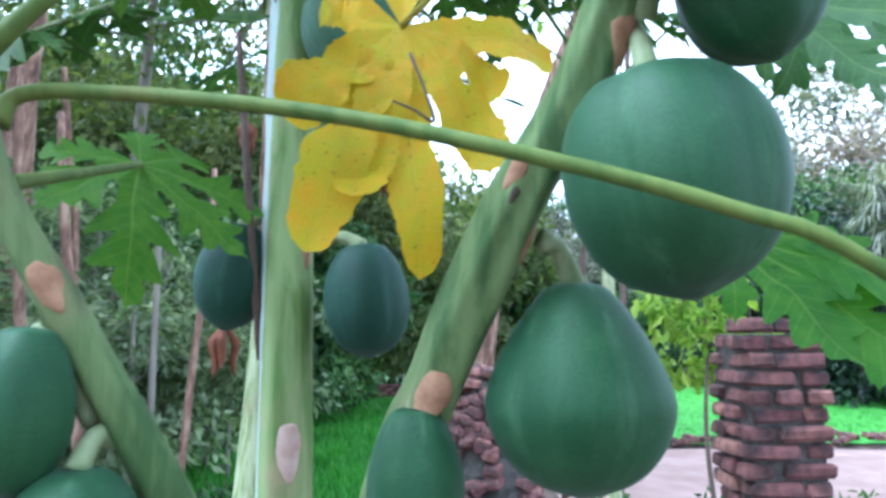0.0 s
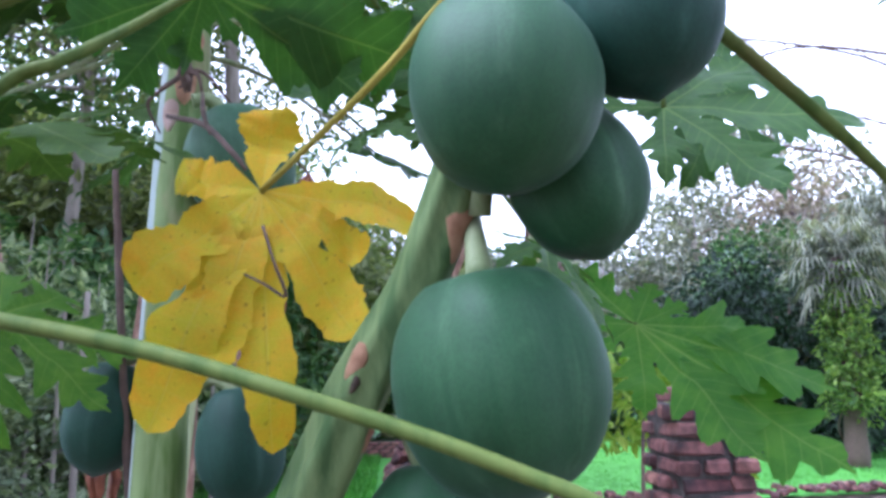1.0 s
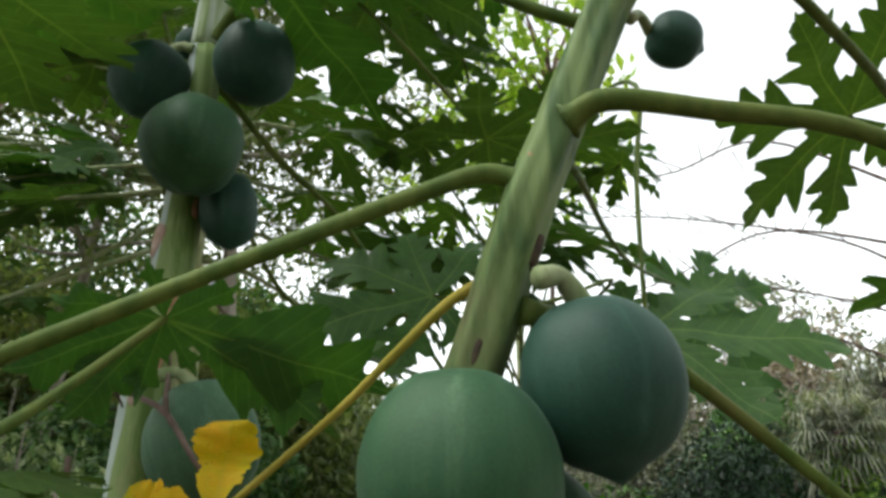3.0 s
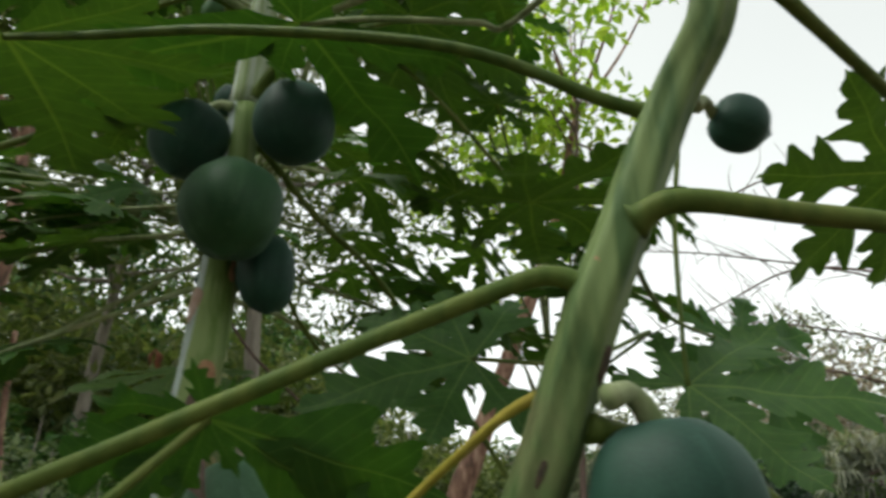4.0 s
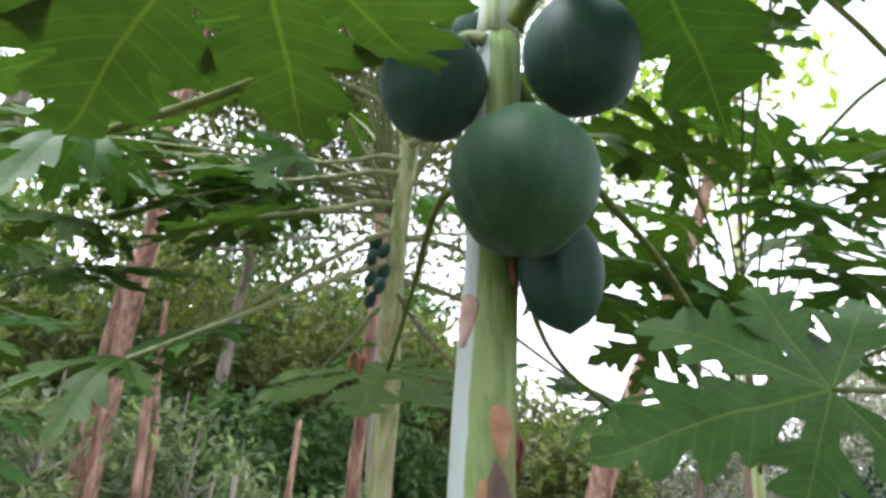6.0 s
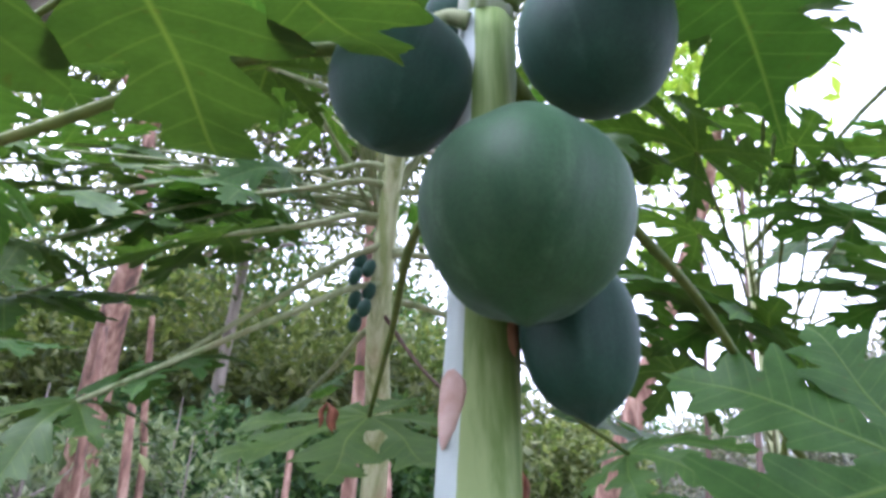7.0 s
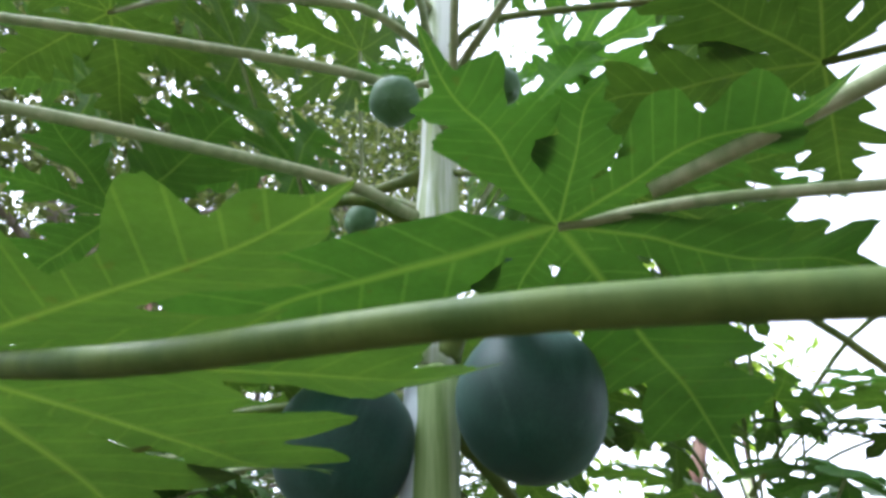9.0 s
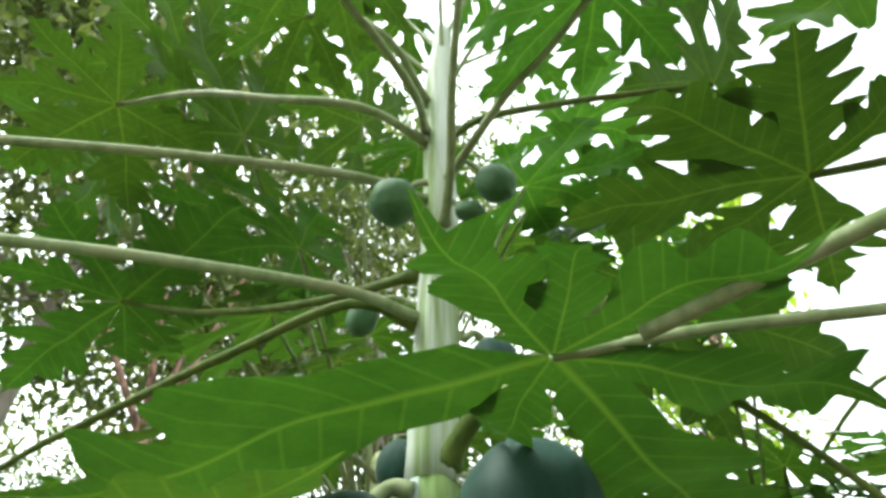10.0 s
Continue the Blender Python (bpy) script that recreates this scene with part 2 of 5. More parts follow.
M_LAWN = rough_mat("lawn", [(0.3, (0.045, 0.20, 0.018)), (0.7, (0.09, 0.32, 0.03))], 6.0, 0.8, 0.02)
M_GRASS = foliage_mat("grass_blades", (0.05, 0.17, 0.02), (0.08, 0.27, 0.03), (0.14, 0.36, 0.05), 0.3)
M_RED_BARK = rough_mat("red_bark", [(0.34, (0.075, 0.042, 0.030)), (0.5, (0.21, 0.115, 0.078)), (0.64, (0.38, 0.25, 0.18))], 16, 0.85, 0.012, 0.8, (1, 1, 0.3))
M_GREY_BARK = rough_mat("grey_bark", [(0.3, (0.13, 0.11, 0.09)), (0.7, (0.34, 0.30, 0.25))], 9, 0.9, 0.01, 0.6, (1, 1, 0.2))
M_LEAF_DARK = foliage_mat("shrub_leaves", (0.025, 0.065, 0.022), (0.055, 0.12, 0.035), (0.13, 0.21, 0.07), 0.3)
M_LEAF_OLIVE = foliage_mat("olive_leaves", (0.06, 0.085, 0.03), (0.12, 0.15, 0.05), (0.20, 0.22, 0.09), 0.35)
M_LEAF_GREY = foliage_mat("grey_green_leaves", (0.09, 0.13, 0.07), (0.21, 0.26, 0.15), (0.38, 0.42, 0.29), 0.38)
# Haze of the distance is mixed into these leaf colours as grey.
M_LEAF_HAZE = foliage_mat("haze_greyed_leaves", (0.075, 0.085, 0.066), (0.165, 0.168, 0.135), (0.31, 0.31, 0.26), 0.3)
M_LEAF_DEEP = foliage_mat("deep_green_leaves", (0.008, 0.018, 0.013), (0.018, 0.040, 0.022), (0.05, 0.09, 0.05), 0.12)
M_LEAF_VINE = foliage_mat("vine_leaves", (0.05, 0.10, 0.025), (0.12, 0.20, 0.04), (0.26, 0.36, 0.08), 0.4)
M_LEAF_ROSE = foliage_mat("dry_rosy_leaves", (0.13, 0.10, 0.085), (0.24, 0.19, 0.165), (0.36, 0.30, 0.27), 0.3)
M_LEAF_LIME = foliage_mat("lime_leaves", (0.16, 0.27, 0.03), (0.28, 0.40, 0.05), (0.40, 0.48, 0.09), 0.45)


# ---- mesh helpers ----
def vec(p):
    return Vector(p)


def spline(pts, per=6):
    """A smooth line through a few points."""
    pts = [vec(p) for p in pts]
    ext = [pts[0] * 2 - pts[1], *pts, pts[-1] * 2 - pts[-2]]
    out = []
    for i in range(1, len(ext) - 2):
        a, b, c, d = ext[i - 1 : i + 3]
        for k in range(per):
            t = k / per
            out.append(0.5 * ((2 * b) + (c - a) * t + (2 * a - 5 * b + 4 * c - d) * t * t + (3 * b - a - 3 * c + d) * t ** 3))
    return out + [pts[-1]]


def sweep(bm, pts, radii, sides=10, wobble=0.0, per=6, cap=True, flute=0.0):
    """A round limb along points; radii go from first to last."""
    line = spline(pts, per) if per else [vec(p) for p in pts]
    side = None
    rings = []
    for i, p in enumerate(line):
        d = (line[min(i + 1, len(line) - 1)] - line[max(i - 1, 0)]).normalized()
        if side is None:
            side = d.orthogonal().normalized()
        side = (side - d * side.dot(d)).normalized()
        other = d.cross(side)
        r = float(np.interp(i / (len(line) - 1), np.linspace(0, 1, len(radii)), radii))
        ring = []
        for k in range(sides):
            a = 2 * math.pi * k / sides
            w = r * (1 + flute * math.cos(5 * a + 0.05 * i) + wobble * noise.noise(p * 14 + Vector((math.cos(a), math.sin(a), 0)) * 1.5))
            ring.append(bm.verts.new(p + (side * math.cos(a) + other * math.sin(a)) * w))
        rings.append(ring)
    for a, b in zip(rings, rings[1:]):
        for k in range(sides):
            bm.faces.new((a[k], a[(k + 1) % sides], b[(k + 1) % sides], b[k]))
    if cap:
        bm.faces.new(rings[0][::-1])
        bm.faces.new(rings[-1])
    return bm


def mesh_of(name, bm, mat, smooth=True):
    me = bpy.data.meshes.new(name)
    bm.normal_update()
    bm.to_mesh(me)
    bm.free()
    me.materials.append(mat)
    if smooth:
        me.polygons.foreach_set("use_smooth", [True] * len(me.polygons))
    return me


def thing(name, at, label, category, group="", kind=""):
    ob = new(name)
    ob.location = at
    ob.empty_display_size = 0.1
    return tagged(ob, label, category, group, kind)


def part(name, bm, mat, parent, label="", smooth=True):
    """Links a bmesh, made in world places, as one mesh under a thing or a part."""
    ob = new(name, mesh_of(name, bm, mat, smooth))
    return adopt(ob, parent, label)


def place_of(ob):
    m = ob.matrix_basis.copy()
    while ob.parent:
        ob = ob.parent
        m = ob.matrix_basis @ m
    return m


def adopt(ob, parent, label=""):
    ob.parent = parent
    ob.matrix_basis = place_of(parent).inverted() @ ob.matrix_basis
    return tagged(ob, label)


# ---- papaya leaf ----
def lobe_rows(rng, half, slant, sinus, full, coarse, blunt=0.0):
    """Rows of (way along the midrib, width along the side vein) for one side of one lobe, with forward-pointing fingers or a blunt wilted end."""
    tan = math.tan(half)
    s = sinus * math.cos(half) * (1 - slant * tan)
    wide = s * tan / (1 - slant * tan)
    if blunt:
        rows = [(0.0, 0.0), (s * 0.35, wide * 0.35), (s * 0.7, wide * 0.7), (s, wide)]
        dent, shoulder, deep = rng.uniform(0.45, 0.62), rng.uniform(0.66, 0.84), rng.uniform(0.1, 0.5)
        for u in np.linspace(s + 0.01, 1.0, 30):
            end = max(0.0, (u - shoulder) / (1 - shoulder))
            w = blunt * (0.68 + 0.32 * min(1.0, (u - s) / 0.35)) * math.sqrt(max(0.0, 1 - end ** 2.2))
            w *= 1 - deep * max(0.0, 1 - abs(u - dent) / 0.10) + 0.06 * math.sin(23 * u + 9 * dent)
            rows.append((float(u), float(max(w, wide * max(0.0, 1 - (u - s) / 0.08))) if u < 1 else 0.0))
        return rows
    fingers = []
    for k, p, h in ((5.2, 0.18, 0.17), (8.6, 0.13, 0.14)) if coarse else ((3.6, 0.15, 0.112), (6.0, 0.21, 0.112), (8.5, 0.155, 0.112), (10.7, 0.07, 0.112)):
        c = k / 13 + rng.uniform(-0.012, 0.012)
        if c > s + 0.09:
            fingers.append((c, p * full * rng.uniform(0.72, 1.15), h * rng.uniform(0.86, 1.12), rng.uniform(0.3, 1.0), rng.uniform(-0.6, 0.6)))
    rows = [(0.0, 0.0), (s * 0.35, wide * 0.35), (s * 0.7, wide * 0.7), (s, wide)]
    for u in np.linspace(s + 0.01, 1.0, 46):
        q = (u - s) / (1 - s)
        spine = full * 0.13 * (1 - q) ** 0.8 * (0.62 + 0.38 * min(1.0, q / 0.3))
        w = max(spine, wide * max(0.0, 1 - (u - s) / 0.05) ** 1.3)
        for c, p, h, tooth, where in fingers:
            x = (u - c) / h
            if abs(x) < 1:
                body = p * (1 - abs(x) ** 1.7)
                notch = 0.22 * p * max(0.0, 1 - abs(x - where) / 0.25) * tooth
                w = max(w, spine * 0.7 + body - notch)
        rows.append((float(u), float(w) if u < 1 else 0.0))
    return rows


def blade_mesh(name, seed, mat, droop=0.35, fold=0.25, lobes=7, ragged=0.15, spread=46, plan=None, full=1.0, sinus=0.30, coarse=False):
    """A palmate papaya blade of unit reach: the stalk at the origin, its chief lobe along +x, face up +z."""
    rng = random.Random(seed)
    bm = bmesh.new()
    uvl = bm.loops.layers.uv.new("UVMap")
    half = (lobes - 1) // 2
    angles = [radians(spread) * k + radians(rng.uniform(-3, 3)) for k in range(-half, half + 1)]
    if plan:
        angles, lobes = [radians(q[0]) for q in plan], len(plan)
    for i, ang in enumerate(angles):
        k = abs(i - half)
        reach = plan[i][1] if plan else (1.0, 0.95, 0.82, 0.62, 0.5)[k] * rng.uniform(0.93, 1.05)
        left = (angles[i + 1] - ang) / 2 if i + 1 < lobes else radians(spread) * 0.5
        right = (ang - angles[i - 1]) / 2 if i else radians(spread) * 0.5
        wave, sag, lift = rng.uniform(-1, 1), droop * rng.uniform(0.7, 1.4), rng.uniform(-0.06, 0.06)
        lift += plan[i][2] if plan and len(plan[i]) > 2 else 0
        sway = rng.uniform(-0.12, 0.12) * (0.3 if plan else 1)

        def at(u, w):
            x, y = u * reach, w * reach
            r = math.hypot(x, y)
            own = min(1.0, max(0.0, (r - sinus * 0.8) / (sinus * 0.8))) ** 2
            z = -(droop + (sag - droop) * own) * r * r + fold * abs(y) * (1 - 0.45 * own) - fold * 0.12 * r
            z += own * (lift * r * r + 0.21 * ragged * math.sin(9 * u + 5 * w + wave * 3) * u + 0.10 * ragged * math.sin(41 * u + wave * 7) * abs(w))
            z += 0.05 * noise.noise(Vector((x * 4 + seed, y * 4, i * 0.0))) * r * own
            y += sway * u * u * reach * own
            c, s = math.cos(ang), math.sin(ang)
            return Vector((x * c - y * s, x * s + y * c, z))

        for sign, wedge in ((1, left), (-1, right)):
            wedge = min(wedge, radians(33))
            blunt = plan[i][3] if plan and len(plan[i]) > 3 else 0.0
            slant = 0.08 if blunt else min(0.68, 0.6 / math.tan(wedge))
            rows = lobe_rows(rng, wedge, slant, min(0.6, sinus / reach), full, coarse, blunt)
            grid = []
            for u, w in rows:
                w *= 1 + rng.uniform(-ragged, ragged) * 0.35 * (u > 0.4)
                grid.append([((u + slant * w * f, sign * w * f), (u, sign * w * f)) for f in (0, 0.3, 0.65, 1)])
            made = [[bm.verts.new(at(*pt)) for pt, _ in g] for g in grid]
            for r in range(len(rows) - 1):
                for q in range(3):
                    quad = [(r, q), (r + 1, q), (r + 1, q + 1), (r, q + 1)]
                    if sign < 0:
                        quad.reverse()
                    f = bm.faces.new([made[a][b] for a, b in quad])
                    for loop, (a, b) in zip(f.loops, quad):
                        mu = grid[a][b][1]
                        loop[uvl].uv = (mu[0], 0.5 + mu[1])
    bmesh.ops.remove_doubles(bm, verts=bm.verts, dist=0.0008)
    bmesh.ops.dissolve_degenerate(bm, edges=bm.edges, dist=1e-5)
    return mesh_of(name, bm, mat)


BLADES = [blade_mesh("leaf_blade", 11 + k, M_BLADE, d, f, 7, 0.16, s) for k, (d, f, s) in
          enumerate([(0.30, 0.25, 46), (0.55, 0.35, 44), (0.15, 0.15, 47), (0.75, 0.45, 42), (0.40, 0.10, 47), (0.95, 0.5, 40)])]
BROAD = blade_mesh("leaf_blade", 32, M_BLADE, 0.4, 0.2, 7, 0.12, 45, None, 1.12, 0.30)
LIGHT = blade_mesh("leaf_blade", 41, M_BLADE_SUNLIT, 0.25, 0.25, 7, 0.14, 46, None, 1.1)
CREST = blade_mesh("leaf_blade", 51, M_BLADE, 0.05, 0.12, 7, 0.10, 45, [(-121, 0.56, 0.23), (-76, 0.68), (-28, 0.82), (0, 1.0), (38, 1.05, -0.04), (74, 1.0), (112, 0.9), (150, 0.6)], 0.95, 0.44)
SPREAD = blade_mesh("leaf_blade", 57, M_BLADE, 0.06, 0.12, 7, 0.12, 45, [(-147, 0.50), (-98, 0.76), (-46, 0.28), (0, 1.0), (84, 0.365), (118, 0.27), (158, 0.40)], 1.0, 0.10, True)
YELLOW = blade_mesh("leaf_blade", 5, M_YELLOW, 0.14, 0.3, 7, 0.26, 42, [(-163, 0.42, 0.2, 0.30), (-78, 0.33, 0.15, 0.40), (-24, 0.62, 0.06, 0.24), (0, 1.0, 0.05, 0.13), (11, 0.80, 0.0, 0.15),
                                                                      (27, 1.0, -0.08, 0.10), (57, 0.72, 0.0, 0.17), (84, 0.50, 0.0, 0.16), (108, 0.66, 0.1, 0.16)], 1.05, 0.16)
ASIDE = blade_mesh("leaf_blade", 63, M_BLADE_SUNLIT, 0.06, 0.12, 7, 0.14, 42, [(-140, 0.35), (-95, 0.26), (-48, 0.50), (-19, 0.80), (0, 1.0), (21, 0.84), (43, 0.62), (75, 0.30), (112, 0.33), (165, 0.53)], 1.1, 0.24)
BACKLIT = blade_mesh("leaf_blade", 64, M_BLADE, 0.08, 0.12, 7, 0.14, 42, [(-100, 0.56), (-57, 0.79), (-6, 1.0), (43, 0.77), (100, 0.5), (170, 0.45)], 0.95, 0.2)
OVERHEAD = blade_mesh("leaf_blade", 65, M_BLADE, 0.04, 0.12, 7, 0.14, 42, [(-118, 0.82), (-62, 0.6), (-14, 1.0), (29, 0.9), (66, 0.85), (108, 0.6)], 1.05, 0.22)
STAR = [blade_mesh("leaf_blade", 66 + k, M_BLADE, 0.06, 0.14, 7, 0.14, 42, plan, 1.05, 0.26) for k, plan in enumerate((
    [(-136, 0.56), (-77, 0.75), (-18, 1.0), (34, 0.98), (82, 0.69), (126, 0.69), (172, 0.71)], [(-171, 0.95), (-100, 0.62), (-55, 0.74), (0, 1.0), (52, 0.5), (110, 0.5), (146, 0.54)]))]
CURLED = blade_mesh("leaf_blade", 71, M_BLADE, 0.10, 0.2, 7, 0.2, 42, [(-120, 0.26), (-45, 0.34), (0, 1.0), (15, 0.84), (46, 0.27), (91, 0.37), (114, 0.60), (143, 0.62), (178, 0.42)], 1.1, 0.2, True)
OUTER = blade_mesh("leaf_blade", 72, M_BLADE, 0.10, 0.15, 7, 0.14, 42, [(-85, 0.6), (-44, 0.82), (0, 1.0), (45, 0.85), (88, 0.6)], 1.0, 0.2)
FLANK = blade_mesh("leaf_blade", 69, M_BLADE, 0.08, 0.14, 7, 0.14, 42, [(-136, 0.68), (-93, 0.69), (-55, 0.87), (0, 1.0), (48, 0.65), (99, 0.58)], 1.05, 0.22)
LOWER = blade_mesh("leaf_blade", 70, M_BLADE_SUNLIT, 0.05, 0.12, 7, 0.12, 42, [(-145, 0.6), (-93, 0.85), (-33, 0.88), (0, 1.0), (28, 0.84), (66, 0.62), (120, 0.6)], 1.05, 0.26, True)


def chief_tip(me):
    return max((v.co for v in me.vertices), key=lambda c: c.x - 0.5 * abs(c.y)).copy()


TIPS = {}


def blade(parent, at, tip, face=(0, 0, 1), kind=0, label="", mesh=None, widen=1.0, side=None):
    """Hangs a blade on its petiole: stalk end at, chief lobe to tip, face turned as told or by another lobe's tip."""
    me = mesh or BLADES[kind % len(BLADES)]
    if me.name not in TIPS:
        TIPS[me.name] = chief_tip(me)
    t = TIPS[me.name]
    aim = vec(tip) - vec(at)
    x = aim.normalized()
    z = vec(face)
    if side is not None:
        z = x.cross(vec(side) - vec(at))
        z = z if z.dot(vec(face)) > 0 else -z
    z = (z - x * z.dot(x)).normalized()
    turn = Matrix((x, z.cross(x), z)).transposed()
    turn = (turn @ t).rotation_difference(aim).to_matrix() @ turn
    size = aim.length / t.length
    ob = new("leaf_blade", me)
    ob.matrix_basis = Matrix.Translation(at) @ turn.to_4x4() @ Matrix.Diagonal((size, size * widen, size, 1))
    return adopt(ob, parent, label)


def petiole(tree, pts, r0, r1, mat=None, label=""):
    bm = sweep(bmesh.new(), pts, [r0 * 1.7, r0 * 1.3, r0 * 1.12, r0 * 1.04, *[r0 + (r1 - r0) * k / 24 for k in range(25)]], 10, 0.05)
    return part("petiole", bm, mat or M_PETIOLE, tree, label)


def fruit(tree, at, width, height, up=(0, 0, 1), pear=0.0, stalk=None, mat=None, nipple=1.0, seed=0, label="", ribs=0.05):
    """An unripe papaya: bulging body, five faint ribs, a small nipple below and a stalk above."""
    bm = bmesh.new()
    rows, cols = 30, 40
    rng = random.Random(seed)
    turn = rng.uniform(0, 6)
    rings = []
    for i in range(rows + 1):
        a = math.pi * (i / rows) ** 0.9
        z = math.cos(a) * 0.5
        r = math.sin(a) ** 0.86 * 0.5
        r *= 1 - pear * 0.55 * max(0.0, z + 0.12) ** 1.1 / 0.62
        tip = max(0.0, 1 - r / 0.17) if z < 0 else 0.0
        z -= 0.034 * nipple * tip ** 1.3
        if z > 0.44:
            z -= (z - 0.44) * 0.6
        ring = []
        for j in range(cols):
            b = 2 * math.pi * j / cols
            ridge = 0.5 + 0.5 * math.cos(5 * b + turn)
            rr = r * (1 + ribs * (ridge ** 0.7 - 0.6) + 0.035 * noise.noise(Vector((math.cos(b) * 0.8, math.sin(b) * 0.8, z * 1.6 + seed * 3.1))))
            ring.append(bm.verts.new((rr * math.cos(b) * width, rr * math.sin(b) * width, z * height)))
        rings.append(ring)
    for p, q in zip(rings, rings[1:]):
        for j in range(cols):
            bm.faces.new((p[j], q[j], q[(j + 1) % cols], p[(j + 1) % cols]))
    bmesh.ops.remove_doubles(bm, verts=bm.verts, dist=1e-5)
    zz = vec(up).normalized()
    ob = new("papaya", mesh_of("papaya", bm, mat or M_FRUIT))
    ob.matrix_basis = Matrix.Translation(at) @ zz.to_track_quat("Z", "Y").to_matrix().to_4x4()
    adopt(ob, tree, label)
    if stalk is not None:
        top = vec(at) + zz * height * 0.44
        s = vec(stalk)
        midp = (top + s) / 2 + Vector((0, 0, 0.012))
        part("fruit_stalk", sweep(bmesh.new(), [s, midp, top], [k * min(1.0, width / 0.09) for k in (0.0085, 0.0068, 0.0095)], 10), M_PETIOLE_PALE, ob)
    return ob


def scar(tree, axis, radii, z, out, size, mat=None):
    """A corky shield on the stem's skin at that height, where a leaf or a fruit has dropped off."""
    n = len(axis) - 1
    k = next(i for i in range(n) if axis[i + 1][2] >= z)
    f = (z - axis[k][2]) / (axis[k + 1][2] - axis[k][2])
    run = (vec(axis[k + 1]) - vec(axis[k])).normalized()
    o = vec(out) - run * vec(out).dot(run)
    o.normalize()
    r = float(np.interp((k + f) / n, np.linspace(0, 1, len(radii)), radii))
    bm = bmesh.new()
    bmesh.ops.create_uvsphere(bm, u_segments=16, v_segments=10, radius=0.5)
    for v in bm.verts:
        x = v.co.x * (0.85 + 0.6 * v.co.z + 0.25 * noise.noise(v.co * 3 + Vector((size * 900, z * 7, 0))))
        v.co = Vector((x * size, (v.co.y * 0.22 - 0.9 * x * x) * size, (v.co.z * 1.7 + 0.1 * noise.noise(v.co * 4)) * size))
    ob = new("leaf_scar", mesh_of("leaf_scar", bm, mat or M_SCAR))
    side = run.cross(o).normalized()
    ob.matrix_basis = Matrix.Translation(vec(axis[k]).lerp(vec(axis[k + 1]), f) + o * (r * 1.0)) @ Matrix((-side, o, run)).transposed().to_4x4()
    return adopt(ob, tree)


# ---- ground ----
def sheet(name, xs, ys, height, mat, label, category):
    bm = bmesh.new()
    vs = [[bm.verts.new((x, y, height(x, y))) for x in xs] for y in ys]
    for r in range(len(ys) - 1):
        for c in range(len(xs) - 1):
            bm.faces.new((vs[r][c], vs[r][c + 1], vs[r + 1][c + 1], vs[r + 1][c]))
    return tagged(new(name, mesh_of(name, bm, mat)), label, category, kind="structure")


def lump(x, y):
    return 0.05 * noise.noise(Vector((x * 0.5, y * 0.5, 0))) + 0.02 * noise.noise(Vector((x * 2, y * 2, 3)))


NEAR = list(np.linspace(-12, 16, 57))
sheet("ground", [-900, -200, -60, -25, *NEAR, 25, 60, 200, 900], [-900, -200, -60, -20, *np.linspace(-6, 14, 41), 20, 60, 200, 900], lump,
      M_SOIL, "brown earth ground with stones and litter", "ground")
sheet("lawn", list(np.linspace(0.2, 40, 60)), list(np.linspace(9.6, 60, 60)), lambda x, y: lump(x, y) + 0.02, M_LAWN, "bright green mown lawn", "lawn")
sheet("lawn", list(np.linspace(-30, 0.15, 50)), list(np.linspace(5.2, 60, 70)), lambda x, y: lump(x, y) + 0.02, M_LAWN, "bright green mown lawn", "lawn")
sheet("path", list(np.linspace(1.0, 30, 50)), list(np.linspace(5.6, 9.2, 14)), lambda x, y: lump(x, y) + 0.02, M_PATH, "pinkish bare earth path", "path")


# ---- first papaya tree, two slim leaning stems ----
tree_a = thing("papaya_tree", (0.0, 0.55, 0.0), "slim forked papaya tree hung with green fruit", "papaya tree", "papaya trees")
FORK = (-0.10, 0.56, 1.18)
AXIS_A = [FORK, (-0.034, 0.570, 1.395), (0.050, 0.524, 1.584), (0.110, 0.488, 1.697), (0.187, 0.417, 1.917), (0.215, 0.403, 1.990), (0.270, 0.401, 2.120), (0.304, 0.375, 2.196),
          (0.310, 0.37, 2.33), (0.33, 0.32, 2.48)]
AXIS_C = [FORK, (-0.175, 0.475, 1.393), (-0.232, 0.441, 1.516), (-0.267, 0.423, 1.588), (-0.276, 0.405, 1.654)]
part("trunk", sweep(bmesh.new(), [(-0.05, 0.60, -0.05), (-0.07, 0.58, 0.6), FORK], [0.045, 0.036, 0.028], 14, 0.08), M_STEM_A, tree_a, "ringed grey-green trunk")
RADII_A, RADII_C = [0.024, 0.022, 0.0195, 0.018, 0.0175, 0.017, 0.013], [0.018, 0.0135, 0.0115, 0.0105]
part("stem", sweep(bmesh.new(), AXIS_A, RADII_A, 40, 0.16, 12, True, 0.075), M_STEM_A, tree_a, "leaning green stem with tan leaf scars")
part("stem", sweep(bmesh.new(), AXIS_C, RADII_C, 30, 0.10, 10, True, 0.055), M_STEM_A, tree_a, "leaning green stem with tan leaf scars")
fruit(tree_a, (0.145, 0.452, 1.596), 0.135, 0.150, (-0.16, 0.0, 1), 0.0, (0.134, 0.500, 1.713), M_FRUIT, 1, 1, "", 0.10)
fruit(tree_a, (0.100, 0.546, 1.461), 0.142, 0.160, (0.0, 0.05, 1), 0.85, (0.073, 0.526, 1.565), M_FRUIT, 0.6, 2)
fruit(tree_a, (-0.022, 0.546, 1.391), 0.074, 0.115, (0.0, 0.0, 1), 0.4, (-0.013, 0.549, 1.450), M_FRUIT, 1, 3)
